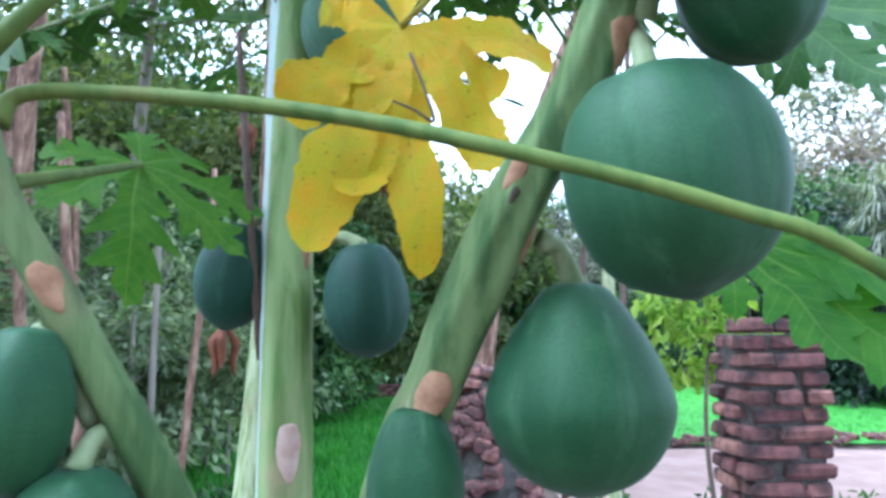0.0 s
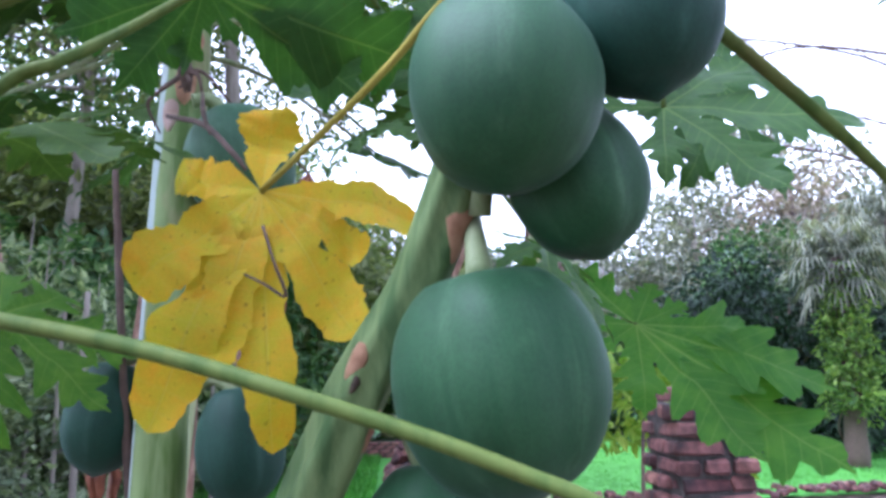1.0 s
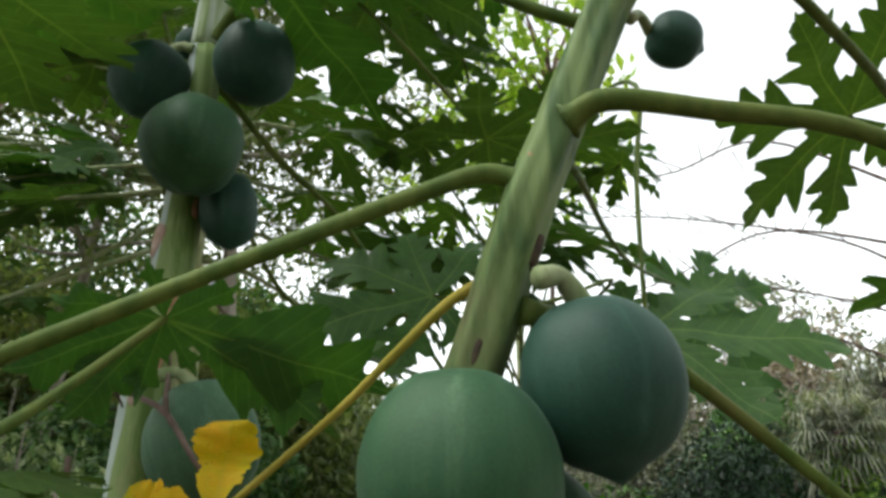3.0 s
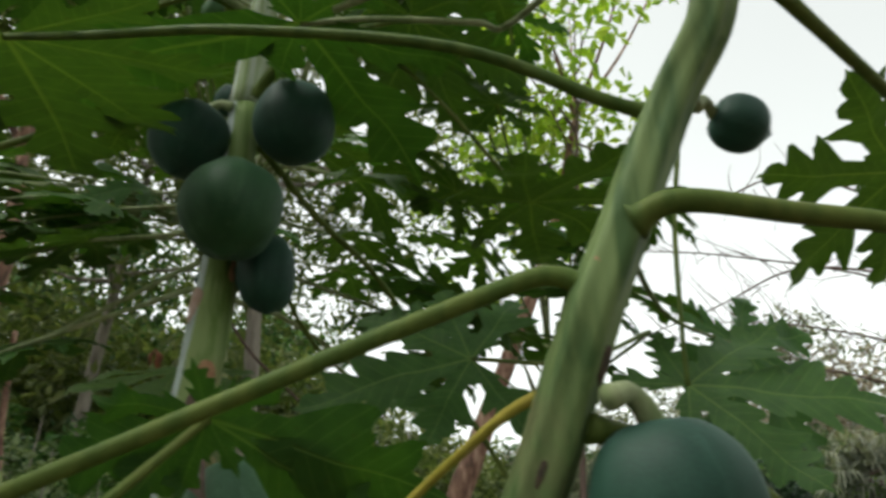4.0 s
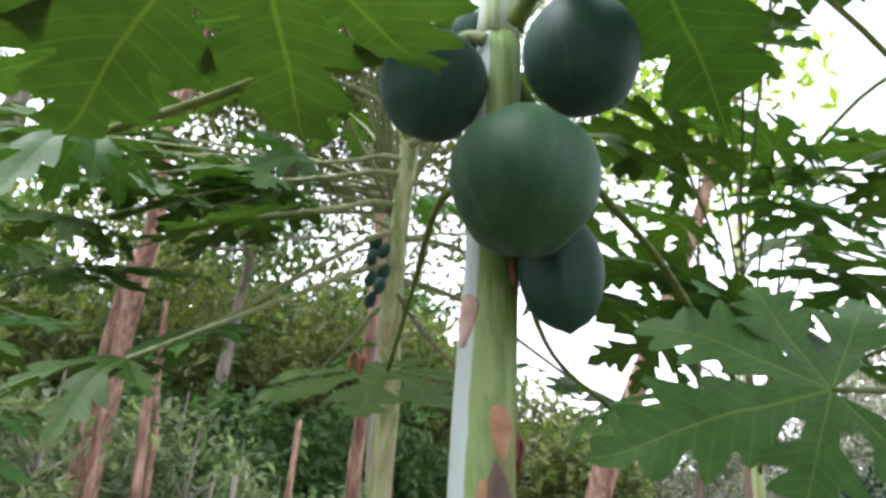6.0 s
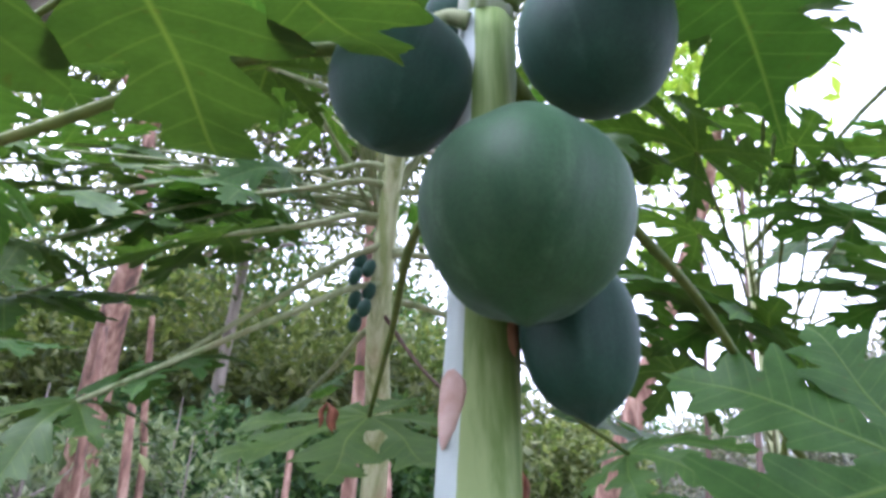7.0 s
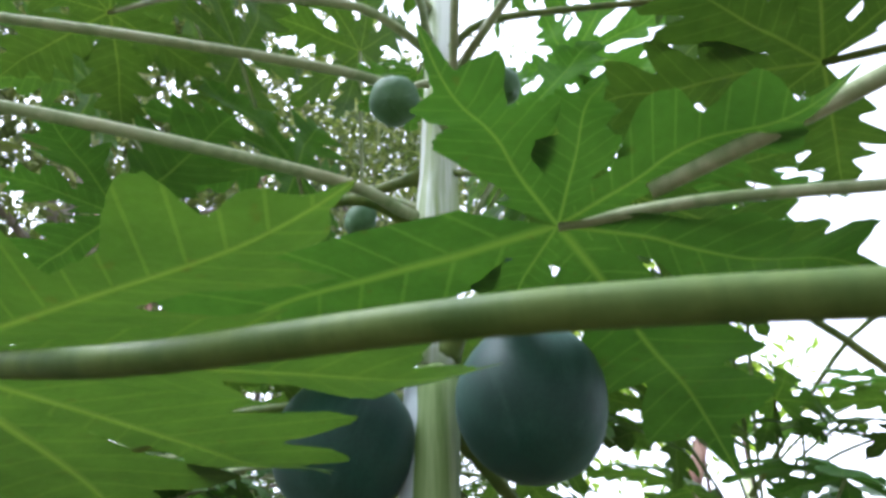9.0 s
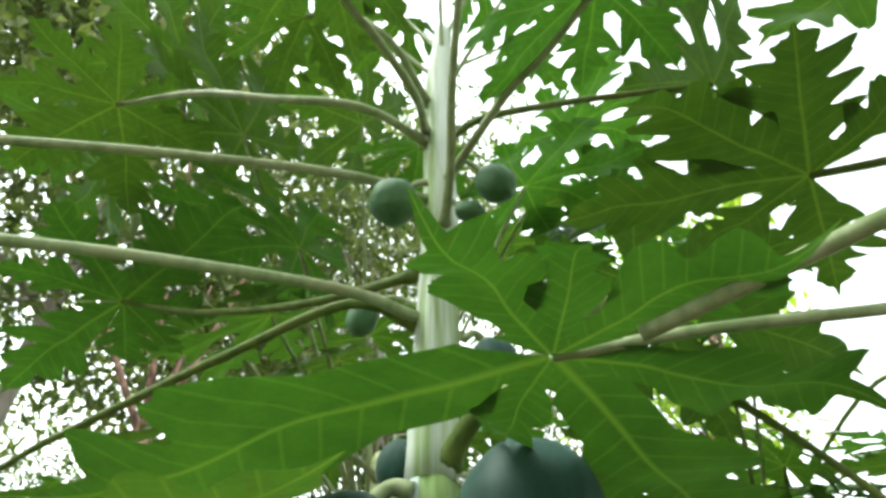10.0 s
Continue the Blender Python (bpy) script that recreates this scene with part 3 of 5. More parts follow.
fruit(tree_a, (0.147, 0.403, 1.772), 0.119, 0.130, (0.05, 0.1, 1), 0.0, (0.138, 0.469, 1.708), M_FRUIT, 0.9, 4)
fruit(tree_a, (0.242, 0.416, 1.832), 0.105, 0.112, (-0.1, 0.05, 1), 0.0, (0.202, 0.395, 1.895), M_FRUIT_B, 2.2, 5)
fruit(tree_a, (0.203, 0.462, 1.733), 0.097, 0.116, (-0.3, 0.1, 1), 0.2, (0.180, 0.449, 1.788), M_FRUIT, 1, 6, "", 0.10)
fruit(tree_a, (0.349, 0.454, 2.140), 0.050, 0.048, (-0.9, 0.0, 0.35), 0.0, (0.293, 0.406, 2.119), M_FRUIT_B, 2.5, 7)
fruit(tree_a, (-0.247, 0.427, 1.458), 0.062, 0.100, (0.1, 0, 1), 0.3, (-0.220, 0.459, 1.444), M_FRUIT, 1, 8)
fruit(tree_a, (-0.216, 0.435, 1.389), 0.075, 0.070, (0, 0, 1), 0.2, (-0.205, 0.460, 1.434), M_FRUIT, 1, 9)
for z, out, size, mat in ((1.609, (-0.68, -0.71, 0), 0.017, M_SCAR), (1.596, (-0.31, -0.95, 0), 0.009, M_SCAR_DARK), (1.571, (0.80, -0.50, 0), 0.020, M_SCAR), (1.453, (0, -1, 0), 0.028, M_SCAR),
                          (1.704, (0.68, -0.65, 0), 0.026, M_SCAR), (1.857, (-0.1, -1, 0), 0.011, M_SCAR_DARK), (1.925, (0.85, -0.45, 0), 0.016, M_SCAR_DARK), (1.975, (-0.75, -0.65, 0), 0.014, M_SCAR)):
    scar(tree_a, AXIS_A, RADII_A, z, out, size, mat)
scar(tree_a, AXIS_C, RADII_C, 1.528, (0.3, -0.95, 0), 0.020)
scar(tree_a, AXIS_C, RADII_C, 1.447, (-0.1, -1, 0), 0.016)

# long petiole that crosses in front of the fruit
p = petiole(tree_a, [(-0.266, 0.419, 1.626), (-0.255, 0.426, 1.645), (-0.198, 0.422, 1.644), (-0.069, 0.384, 1.619), (0.049, 0.348, 1.584), (0.133, 0.326, 1.554), (0.193, 0.314, 1.524), (0.366, 0.323, 1.402)], 0.0053, 0.0036)
blade(p, (0.366, 0.323, 1.402), (0.576, 0.381, 1.247), (-0.3, 0, 1), 1)
# yellow leaf
p = petiole(tree_a, [(0.176, 0.430, 1.908), (0.148, 0.448, 1.896), (0.108, 0.488, 1.866), (0.065, 0.526, 1.831), (-0.034, 0.594, 1.759)], 0.0042, 0.0028, M_PETIOLE_YELLOW, "yellowing petiole")
part("dry_twig", sweep(bmesh.new(), [(-0.025, 0.555, 1.720), (-0.014, 0.545, 1.689), (-0.006, 0.554, 1.664), (-0.022, 0.553, 1.673), (-0.039, 0.558, 1.682)], [0.0014, 0.0012, 0.0016, 0.0012, 0.0010], 6), M_TWIG, p, "thin dark broken flower twig")
blade(p, (-0.034, 0.594, 1.759), (-0.109, 0.561, 1.562), (0.05, -1, 0.15), 0, "ragged bright yellow dying blade", YELLOW, 1.0)
# petiole to the near side, over the camera's way
p = petiole(tree_a, [(0.203, 0.412, 1.972), (0.172, 0.413, 1.981), (0.13, 0.414, 1.966), (0.05, 0.413, 1.93), (-0.131, 0.408, 1.844), (-0.312, 0.403, 1.758), (-0.492, 0.399, 1.672)], 0.0072, 0.0048)
blade(p, (-0.492, 0.399, 1.672), (-0.80, 0.39, 1.46), (-0.4, 0, 1), 3)
# petiole to the far right, high
p = petiole(tree_a, [(0.230, 0.393, 2.014), (0.255, 0.377, 2.022), (0.321, 0.374, 2.015), (0.445, 0.371, 1.993), (0.62, 0.42, 1.93)], 0.0088, 0.006)
blade(p, (0.62, 0.42, 1.93), (0.85, 0.40, 1.70), (0.6, -0.2, 0.8), 1)
# petiole behind the round fruit, down to the right
p = petiole(tree_a, [(0.193, 0.422, 1.882), (0.281, 0.459, 1.874), (0.331, 0.476, 1.846), (0.403, 0.489, 1.791), (0.481, 0.513, 1.734), (0.788, 0.621, 1.504)], 0.0062, 0.0045)
blade(p, (0.788, 0.621, 1.504), (0.952, 0.666, 1.336), (0.5, -0.3, 0.8), 3)
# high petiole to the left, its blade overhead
p = petiole(tree_a, [(0.256, 0.405, 2.112), (0.219, 0.407, 2.125), (0.108, 0.419, 2.179), (-0.073, 0.450, 2.215), (-0.206, 0.480, 2.229), (-0.313, 0.530, 2.266)], 0.0056, 0.0036, M_PETIOLE_SHADED)
blade(p, (-0.313, 0.530, 2.266), (-0.371, 0.848, 2.299), (-0.2, 0, 0.95), 2, "", CREST, 1.0, (-0.108, 0.590, 2.294))
CROWN_C = AXIS_C[-1]
p = petiole(tree_a, [(0.211, 0.402, 1.968), (0.331, 0.740, 2.182), (0.616, 1.346, 2.295), (0.989, 1.812, 2.385)], 0.006, 0.004)
blade(p, (0.989, 1.812, 2.385), (1.138, 1.813, 2.047), (0.1, -0.8, 0.5), 2)
p = petiole(tree_a, [(0.29, 0.34, 2.24), (0.685, 0.624, 2.212), (0.943, 0.975, 2.381), (0.936, 1.013, 2.452)], 0.006, 0.004)
blade(p, (0.936, 1.013, 2.452), (0.661, 0.999, 2.423), (0.15, 0.55, 0.8), 2)
p = petiole(tree_a, [CROWN_C, (-0.174, 0.436, 1.783), (-0.138, 0.437, 1.803), (-0.107, 0.472, 1.845), (-0.066, 0.512, 1.902)], 0.005, 0.0035)
blade(p, (-0.066, 0.512, 1.902), (0.118, 0.552, 1.849), (0, 0.8, 0.6), 5, "glossy dark green curled blade", CURLED)
p = petiole(tree_a, [CROWN_C, (-0.220, 0.456, 1.753), (-0.207, 0.502, 1.777)], 0.005, 0.0035)
blade(p, (-0.207, 0.502, 1.777), (-0.060, 0.503, 1.760), (0.1, -0.3, 0.95), 4)
p = petiole(tree_a, [AXIS_C[3], (-0.278, 0.563, 1.628), (-0.303, 0.711, 1.668)], 0.005, 0.0035)
blade(p, (-0.303, 0.711, 1.668), (-0.194, 0.718, 1.573), (0.1, -0.5, 0.85), 2, "lobed blade tinted light green as if sunlit", LIGHT)
p = petiole(tree_a, [CROWN_C, (-0.275, 0.240, 1.72), (-0.238, 0.160, 1.80), (-0.237, 0.149, 1.865), (-0.234, 0.127, 1.919), (-0.229, 0.112, 1.962), (-0.279, 0.137, 2.092)], 0.0043, 0.0040, M_PETIOLE_SHADED)
blade(p, (-0.279, 0.137, 2.092), (-0.538, 0.184, 2.278), (0, 0, 1), 0, "", OUTER)
p = petiole(tree_a, [CROWN_C, (-0.40, 0.45, 1.72), (-0.463, 0.505, 1.861), (-0.476, 0.517, 1.895), (-0.494, 0.510, 1.936)], 0.0052, 0.0036)
blade(p, (-0.494, 0.510, 1.936), (-0.331, 0.506, 1.922), (0, 0.95, 0.3), 0, "lobed blade tinted light green as if sunlit", LOWER)
p = petiole(tree_a, [(0.31, 0.33, 2.32), (0.212, 0.724, 2.491), (0.160, 0.723, 2.485), (0.030, 0.703, 2.466), (-0.072, 0.709, 2.458)], 0.0052, 0.004, M_PETIOLE_PALE)
blade(p, (-0.072, 0.709, 2.458), (-0.541, 0.864, 2.458), (0, 0, 1), 4, "", SPREAD)
p = petiole(tree_a, [(0.32, 0.325, 2.38), (0.128, 0.584, 2.454), (0.108, 0.595, 2.453), (0.046, 0.624, 2.443), (-0.022, 0.654, 2.432)], 0.0062, 0.005, M_PETIOLE_PALE)
p = petiole(tree_a, [(0.33, 0.32, 2.46), (0.254, 0.687, 2.608), (0.212, 0.712, 2.621), (0.167, 0.74, 2.642)], 0.005, 0.0036)
blade(p, (0.167, 0.74, 2.642), (-0.05, 0.774, 2.647), (0, -0.15, 1), 4, "", OVERHEAD)
for k in range(5):
    a, e, r = -0.5 + k * 1.25, 0.35 + 0.2 * (k % 3), 0.33 + 0.05 * (k % 2)
    out = Vector((math.cos(a) * math.cos(e), math.sin(a) * math.cos(e), math.sin(e)))
    if k in (0, 3):
        continue
    s = vec((0.33, 0.32, 2.47 - 0.01 * k))
    p = petiole(tree_a, [s, s + out * r * 0.5 + Vector((0, 0, 0.03)), s + out * r], 0.004, 0.003)
    blade(p, s + out * r, s + out * (r + 0.24) - Vector((0, 0, 0.06)), (0, 0, 1), k)


# ---- second papaya tree, straight pale stem ----
tree_b = thing("papaya_tree", (-0.16, 0.78, 0.0), "tall papaya tree with pale stem and round fruit", "papaya tree", "papaya trees")
AXIS_B = [(-0.15, 0.76, -0.05), (-0.165, 0.77, 0.8), (-0.172, 0.80, 1.45), (-0.178, 0.82, 1.6), (-0.183, 0.86, 1.92), (-0.184, 0.905, 2.18), (-0.185, 0.92, 2.47), (-0.177, 0.93, 2.8), (-0.178, 0.935, 3.1), (-0.17, 0.94, 3.3)]
RADII_B = [0.040, 0.034, 0.0285, 0.0285, 0.028, 0.027, 0.0245]
part("trunk", sweep(bmesh.new(), AXIS_B[:7], RADII_B, 30, 0.07, 10, True, 0.03), M_STEM_LIT_WAX, tree_b, "smooth pale green trunk with leaf scars")
part("stem_top", sweep(bmesh.new(), AXIS_B[6:], [0.0245, 0.0225, 0.020, 0.013], 30, 0.10, 10, True, 0.06), M_STEM_TOP, tree_b, "whitish waxy stem top with green streaks")
fruit(tree_b, (-0.240, 0.828, 1.567), 0.088, 0.125, (0.15, 0.0, 1), 0.25, (-0.175, 0.812, 1.620), M_FRUIT_B, 1, 21)
fruit(tree_b, (-0.083, 0.781, 1.536), 0.094, 0.125, (-0.08, 0, 1), 0.2, (-0.140, 0.795, 1.592), M_FRUIT_B, 0.5, 22)
fruit(tree_b, (-0.098, 0.815, 1.853), 0.130, 0.140, (-0.3, 0.1, 1), 0.1, (-0.155, 0.809, 1.927), M_FRUIT_PALE, 1, 23)
fruit(tree_b, (-0.153, 0.809, 2.234), 0.130, 0.132, (0.0, 0.12, 1), 0.0, (-0.172, 0.89, 2.305), M_FRUIT, 2.2, 24, "", 0.10)
fruit(tree_b, (-0.096, 0.869, 2.413), 0.121, 0.128, (-0.05, 0.1, 1), 0.0, (-0.122, 0.861, 2.503), M_FRUIT_B, 0.7, 25)
fruit(tree_b, (-0.253, 0.893, 2.393), 0.117, 0.118, (0.25, 0.1, 1), 0.0, (-0.199, 0.900, 2.458), M_FRUIT_B, 2, 26)
fruit(tree_b, (-0.116, 0.893, 2.181), 0.080, 0.116, (-0.12, 0.1, 1), 0.0, (-0.153, 0.873, 2.220), M_FRUIT_B, 1.8, 27, "", 0.10)
fruit(tree_b, (-0.218, 0.844, 2.775), 0.056, 0.056, (0.1, 0.7, 0.7), 0.0, (-0.182, 0.860, 2.821), M_FRUIT_YOUNG, 1.5, 28)
fruit(tree_b, (-0.102, 0.871, 2.819), 0.047, 0.058, (-0.45, 0.3, 0.8), 0.1, (-0.147, 0.861, 2.854), M_FRUIT_YOUNG, 2, 29)
fruit(tree_b, (-0.136, 0.882, 2.788), 0.026, 0.036, (-0.9, 0.1, 0.3), 0.1, (-0.159, 0.895, 2.816), M_FRUIT_YOUNG, 2, 30)
fruit(tree_b, (-0.120, 0.921, 2.600), 0.05, 0.055, (-0.3, 0, 1), 0.0, (-0.150, 0.906, 2.622), M_FRUIT_B, 1, 31)
fruit(tree_b, (-0.220, 0.949, 2.506), 0.05, 0.055, (0.3, 0, 1), 0.0, (-0.189, 0.923, 2.508), M_FRUIT_B, 1, 32)
fruit(tree_b, (-0.269, 0.937, 2.686), 0.035, 0.045, (0.3, 0, 1), 0.0, (-0.202, 0.927, 2.690), M_FRUIT_YOUNG, 1, 33)
for z, out, size, mat in ((1.373, (0.35, -0.95, 0), 0.036, M_SCAR_PALE), (1.587, (0.85, -0.5, 0), 0.026, M_SCAR), (1.915, (-0.2, -1, 0), 0.026, M_SCAR_PALE), (2.123, (-0.80, -0.60, 0), 0.032, M_SCAR_PALE),
                          (2.178, (0.85, -0.53, 0), 0.020, M_SCAR), (2.020, (0.6, -0.8, 0), 0.028, M_SCAR), (1.955, (0.35, -0.95, 0), 0.032, M_SCAR)):
    scar(tree_b, AXIS_B, [*RADII_B, 0.0225, 0.020, 0.013], z, out, size, mat)


def stalk_b(z, x=-0.18, y=0.93):
    return (x, y, z)


p = petiole(tree_b, [stalk_b(2.98, -0.19), (-0.264, 0.831, 2.946), (-0.385, 0.819, 2.972), (-0.516, 0.840, 3.04), (-0.712, 0.929, 3.172)], 0.0062, 0.004, M_PETIOLE_PALE)
blade(p, (-0.712, 0.929, 3.172), (-0.807, 1.178, 3.172), (0, 0, 1), 2, "", STAR[0])
p = petiole(tree_b, [stalk_b(2.74, -0.20), (-0.36, 0.99, 2.76), (-0.55, 1.07, 2.83), (-0.729, 1.144, 2.928)], 0.006, 0.004)
blade(p, (-0.729, 1.144, 2.928), (-0.464, 0.962, 2.928), (0, 0, 1), 2, "", STAR[1])
p = petiole(tree_b, [stalk_b(2.86, -0.19), (-0.256, 0.834, 2.812), (-0.417, 0.737, 2.763), (-0.552, 0.657, 2.712), (-0.638, 0.610, 2.678)], 0.0062, 0.004, M_PETIOLE_PALE)
blade(p, (-0.638, 0.610, 2.678), (-0.835, 0.609, 2.624), (0, -0.2, 0.95), 1)
p = petiole(tree_b, [stalk_b(2.67, -0.20), (-0.255, 0.832, 2.638), (-0.384, 0.719, 2.595), (-0.471, 0.637, 2.554), (-0.528, 0.595, 2.532)], 0.0065, 0.0045, M_PETIOLE_PALE)
blade(p, (-0.528, 0.595, 2.532), (-0.682, 0.627, 2.478), (0, -0.2, 0.95), 3)
p = petiole(tree_b, [stalk_b(2.66, -0.20), (-0.265, 0.870, 2.654), (-0.395, 0.904, 2.632), (-0.545, 0.946, 2.597), (-0.657, 0.982, 2.573), (-0.760, 1.023, 2.545)], 0.006, 0.004)
blade(p, (-0.760, 1.023, 2.545), (-1.052, 1.049, 2.494), (0, -0.3, 0.95), 2)
p = petiole(tree_b, [stalk_b(3.0, -0.195, 0.925), (-0.189, 0.801, 2.914), (-0.217, 0.727, 2.915), (-0.244, 0.663, 2.907), (-0.262, 0.609, 2.918)], 0.0058, 0.004, M_PETIOLE_PALE)
blade(p, (-0.262, 0.609, 2.918), (-0.253, 0.753, 2.927), (0.1, -0.4, 0.9), 4)
p = petiole(tree_b, [stalk_b(3.07, -0.19, 0.93), (-0.229, 0.814, 3.071), (-0.305, 0.801, 3.148), (-0.379, 0.849, 3.234)], 0.0055, 0.004, M_PETIOLE_PALE)
blade(p, (-0.379, 0.849, 3.234), (-0.475, 0.982, 3.226), (0, -0.4, 0.9), 0)
p = petiole(tree_b, [stalk_b(2.80, -0.17, 0.915), (-0.154, 0.854, 2.833), (-0.141, 0.774, 2.890), (-0.118, 0.668, 2.947), (-0.094, 0.547, 3.006)], 0.0058, 0.004, M_PETIOLE_PALE)
blade(p, (-0.094, 0.547, 3.006), (-0.090, 0.374, 3.044), (0, 0, 1), 1)
p = petiole(tree_b, [stalk_b(2.90, -0.165, 0.925), (-0.142, 0.855, 2.848), (-0.081, 0.791, 2.880), (-0.036, 0.749, 2.886), (0.023, 0.680, 2.894)], 0.0062, 0.004, M_PETIOLE_PALE)
blade(p, (0.023, 0.680, 2.894), (-0.112, 0.799, 2.868), (0.1, -0.5, 0.85), 4, "", BROAD)
p = petiole(tree_b, [stalk_b(2.98, -0.165), (-0.114, 0.855, 2.925), (-0.000, 0.885, 2.981), (0.149, 0.922, 3.034), (0.216, 0.932, 3.047)], 0.0055, 0.004)
blade(p, (0.216, 0.932, 3.047), (0.108, 0.846, 3.227), (0, -0.4, 0.9), 2)
p = petiole(tree_b, [stalk_b(2.49, -0.17, 0.915), (-0.143, 0.886, 2.516), (-0.103, 0.864, 2.541), (-0.107, 0.852, 2.518), (-0.055, 0.907, 2.614), (0.069, 1.068, 2.810)], 0.010, 0.005, M_PETIOLE)
blade(p, (0.069, 1.068, 2.810), (0.195, 1.280, 2.660), (0, -0.4, 0.9), 2)
p = petiole(tree_b, [stalk_b(2.42, -0.165), (-0.073, 0.987, 2.322), (0.023, 1.105, 2.269), (0.134, 1.220, 2.145), (0.272, 1.258, 1.945), (0.362, 1.299, 1.839)], 0.0055, 0.004)
blade(p, (0.362, 1.299, 1.839), (0.510, 1.386, 1.657), (0.4, -0.4, 0.8), 1)
p = petiole(tree_b, [stalk_b(2.45, -0.20), (-0.324, 0.897, 2.432), (-0.408, 0.878, 2.403), (-0.519, 0.858, 2.341), (-0.592, 0.844, 2.302)], 0.0065, 0.0045)
blade(p, (-0.592, 0.844, 2.302), (-0.764, 0.862, 2.208), (0, -0.3, 0.9), 3)
p = petiole(tree_b, [stalk_b(2.30, -0.20), (-0.256, 1.023, 2.311), (-0.330, 1.339, 2.307), (-0.402, 1.575, 2.230)], 0.0055, 0.004)
blade(p, (-0.402, 1.575, 2.230), (-0.606, 1.428, 2.128), (0, -0.4, 0.9), 2)
p = petiole(tree_b, [stalk_b(2.36, -0.165), (-0.158, 1.146, 2.301), (-0.103, 1.396, 2.229), (0.017, 1.641, 2.188)], 0.0055, 0.004)
blade(p, (0.017, 1.641, 2.188), (0.226, 1.610, 2.195), (0, -0.4, 0.9), 0)
# young shoot at the top
for k in range(7):
    a, e = k * 2.4, 1.25 - 0.08 * k
    s = vec((-0.172, 0.94, 3.26 - 0.03 * k))
    out = Vector((math.cos(a) * math.cos(e), math.sin(a) * math.cos(e), math.sin(e)))
    p = petiole(tree_b, [s, s + out * 0.14, s + out * (0.24 + 0.05 * k)], 0.004, 0.003, M_PETIOLE_PALE)
    c = s + out * (0.24 + 0.05 * k)
    blade(p, c, c + Vector((math.cos(a) * 0.2, math.sin(a) * 0.2, 0.02)), (0, 0, 1), k)

# dried flower stalks and a tendril of dry vine on the pale tree
bm = sweep(bmesh.new(), [(-0.180, 0.798, 1.904), (-0.124, 0.741, 1.873), (-0.079, 0.690, 1.823), (-0.066, 0.685, 1.806)], [0.003, 0.0035, 0.003, 0.002], 7)
sweep(bm, [(-0.133, 0.768, 1.919), (-0.123, 0.737, 1.884), (-0.113, 0.729, 1.858)], [0.002, 0.003, 0.0015], 7)
part("dry_tendril", bm, M_TWIG, tree_b, "dry brown tendril")
bm = sweep(bmesh.new(), [(-0.166, 0.824, 1.944), (-0.167, 0.816, 1.964), (-0.169, 0.815, 1.982), (-0.171, 0.819, 1.997)], [0.004, 0.0095, 0.007, 0.001], 8, 0.4)
for q in ([(-0.168, 0.820, 1.967), (-0.195, 0.811, 1.940), (-0.209, 0.816, 1.924), (-0.198, 0.834, 1.894)], [(-0.166, 0.816, 1.966), (-0.148, 0.806, 1.955), (-0.145, 0.823, 1.910)],
          [(-0.166, 0.815, 1.969), (-0.143, 0.809, 1.962), (-0.123, 0.815, 1.939)], [(-0.167, 0.816, 1.964), (-0.159, 0.806, 1.950), (-0.172, 0.808, 1.943)]):
    sweep(bm, q, [0.0034, 0.0024, 0.0012], 6, 0.3)
part("dry_flower_stalk", bm, M_TWIG, tree_b, "dry brown flower stalk")
part("dry_stalk", sweep(bmesh.new(), [(-0.227, 0.778, 1.834), (-0.221, 0.785, 1.740), (-0.214, 0.795, 1.624), (-0.203, 0.813, 1.470)], [0.0035, 0.0045, 0.004, 0.006], 7, 0.2), M_TWIG, tree_b, "dark dry hanging stalk")


def dry_leaf(tree, top, length, width, seed):
    """A withered leaf, rolled up and hanging by its stalk."""
    r = random.Random(seed)
    bm = bmesh.new()
    for k in range(4):
        a, q = r.uniform(0, 6.28), vec(top)
        d = Vector((math.cos(a) * width, math.sin(a) * width, -length * r.uniform(0.7, 1.0)))
        sweep(bm, [q, q + d * 0.35 + Vector((d.x, d.y, 0)) * 0.5, q + d * 0.7, q + d], [width * 0.1, width * 0.38, width * 0.30, width * 0.04], 7, 0.8)
    part("dry_leaf", bm, M_DRY, tree, "withered rust brown leaf")


dry_leaf(tree_b, (-0.294, 0.977, 1.510), 0.075, 0.018, 1)
dry_leaf(tree_b, (-0.270, 0.974, 1.790), 0.05, 0.012, 2)
dry_leaf(tree_b, (-0.073, 0.931, 1.719), 0.05, 0.010, 3)
dry_leaf(tree_b, (-0.422, 1.386, 2.218), 0.045, 0.014, 4)


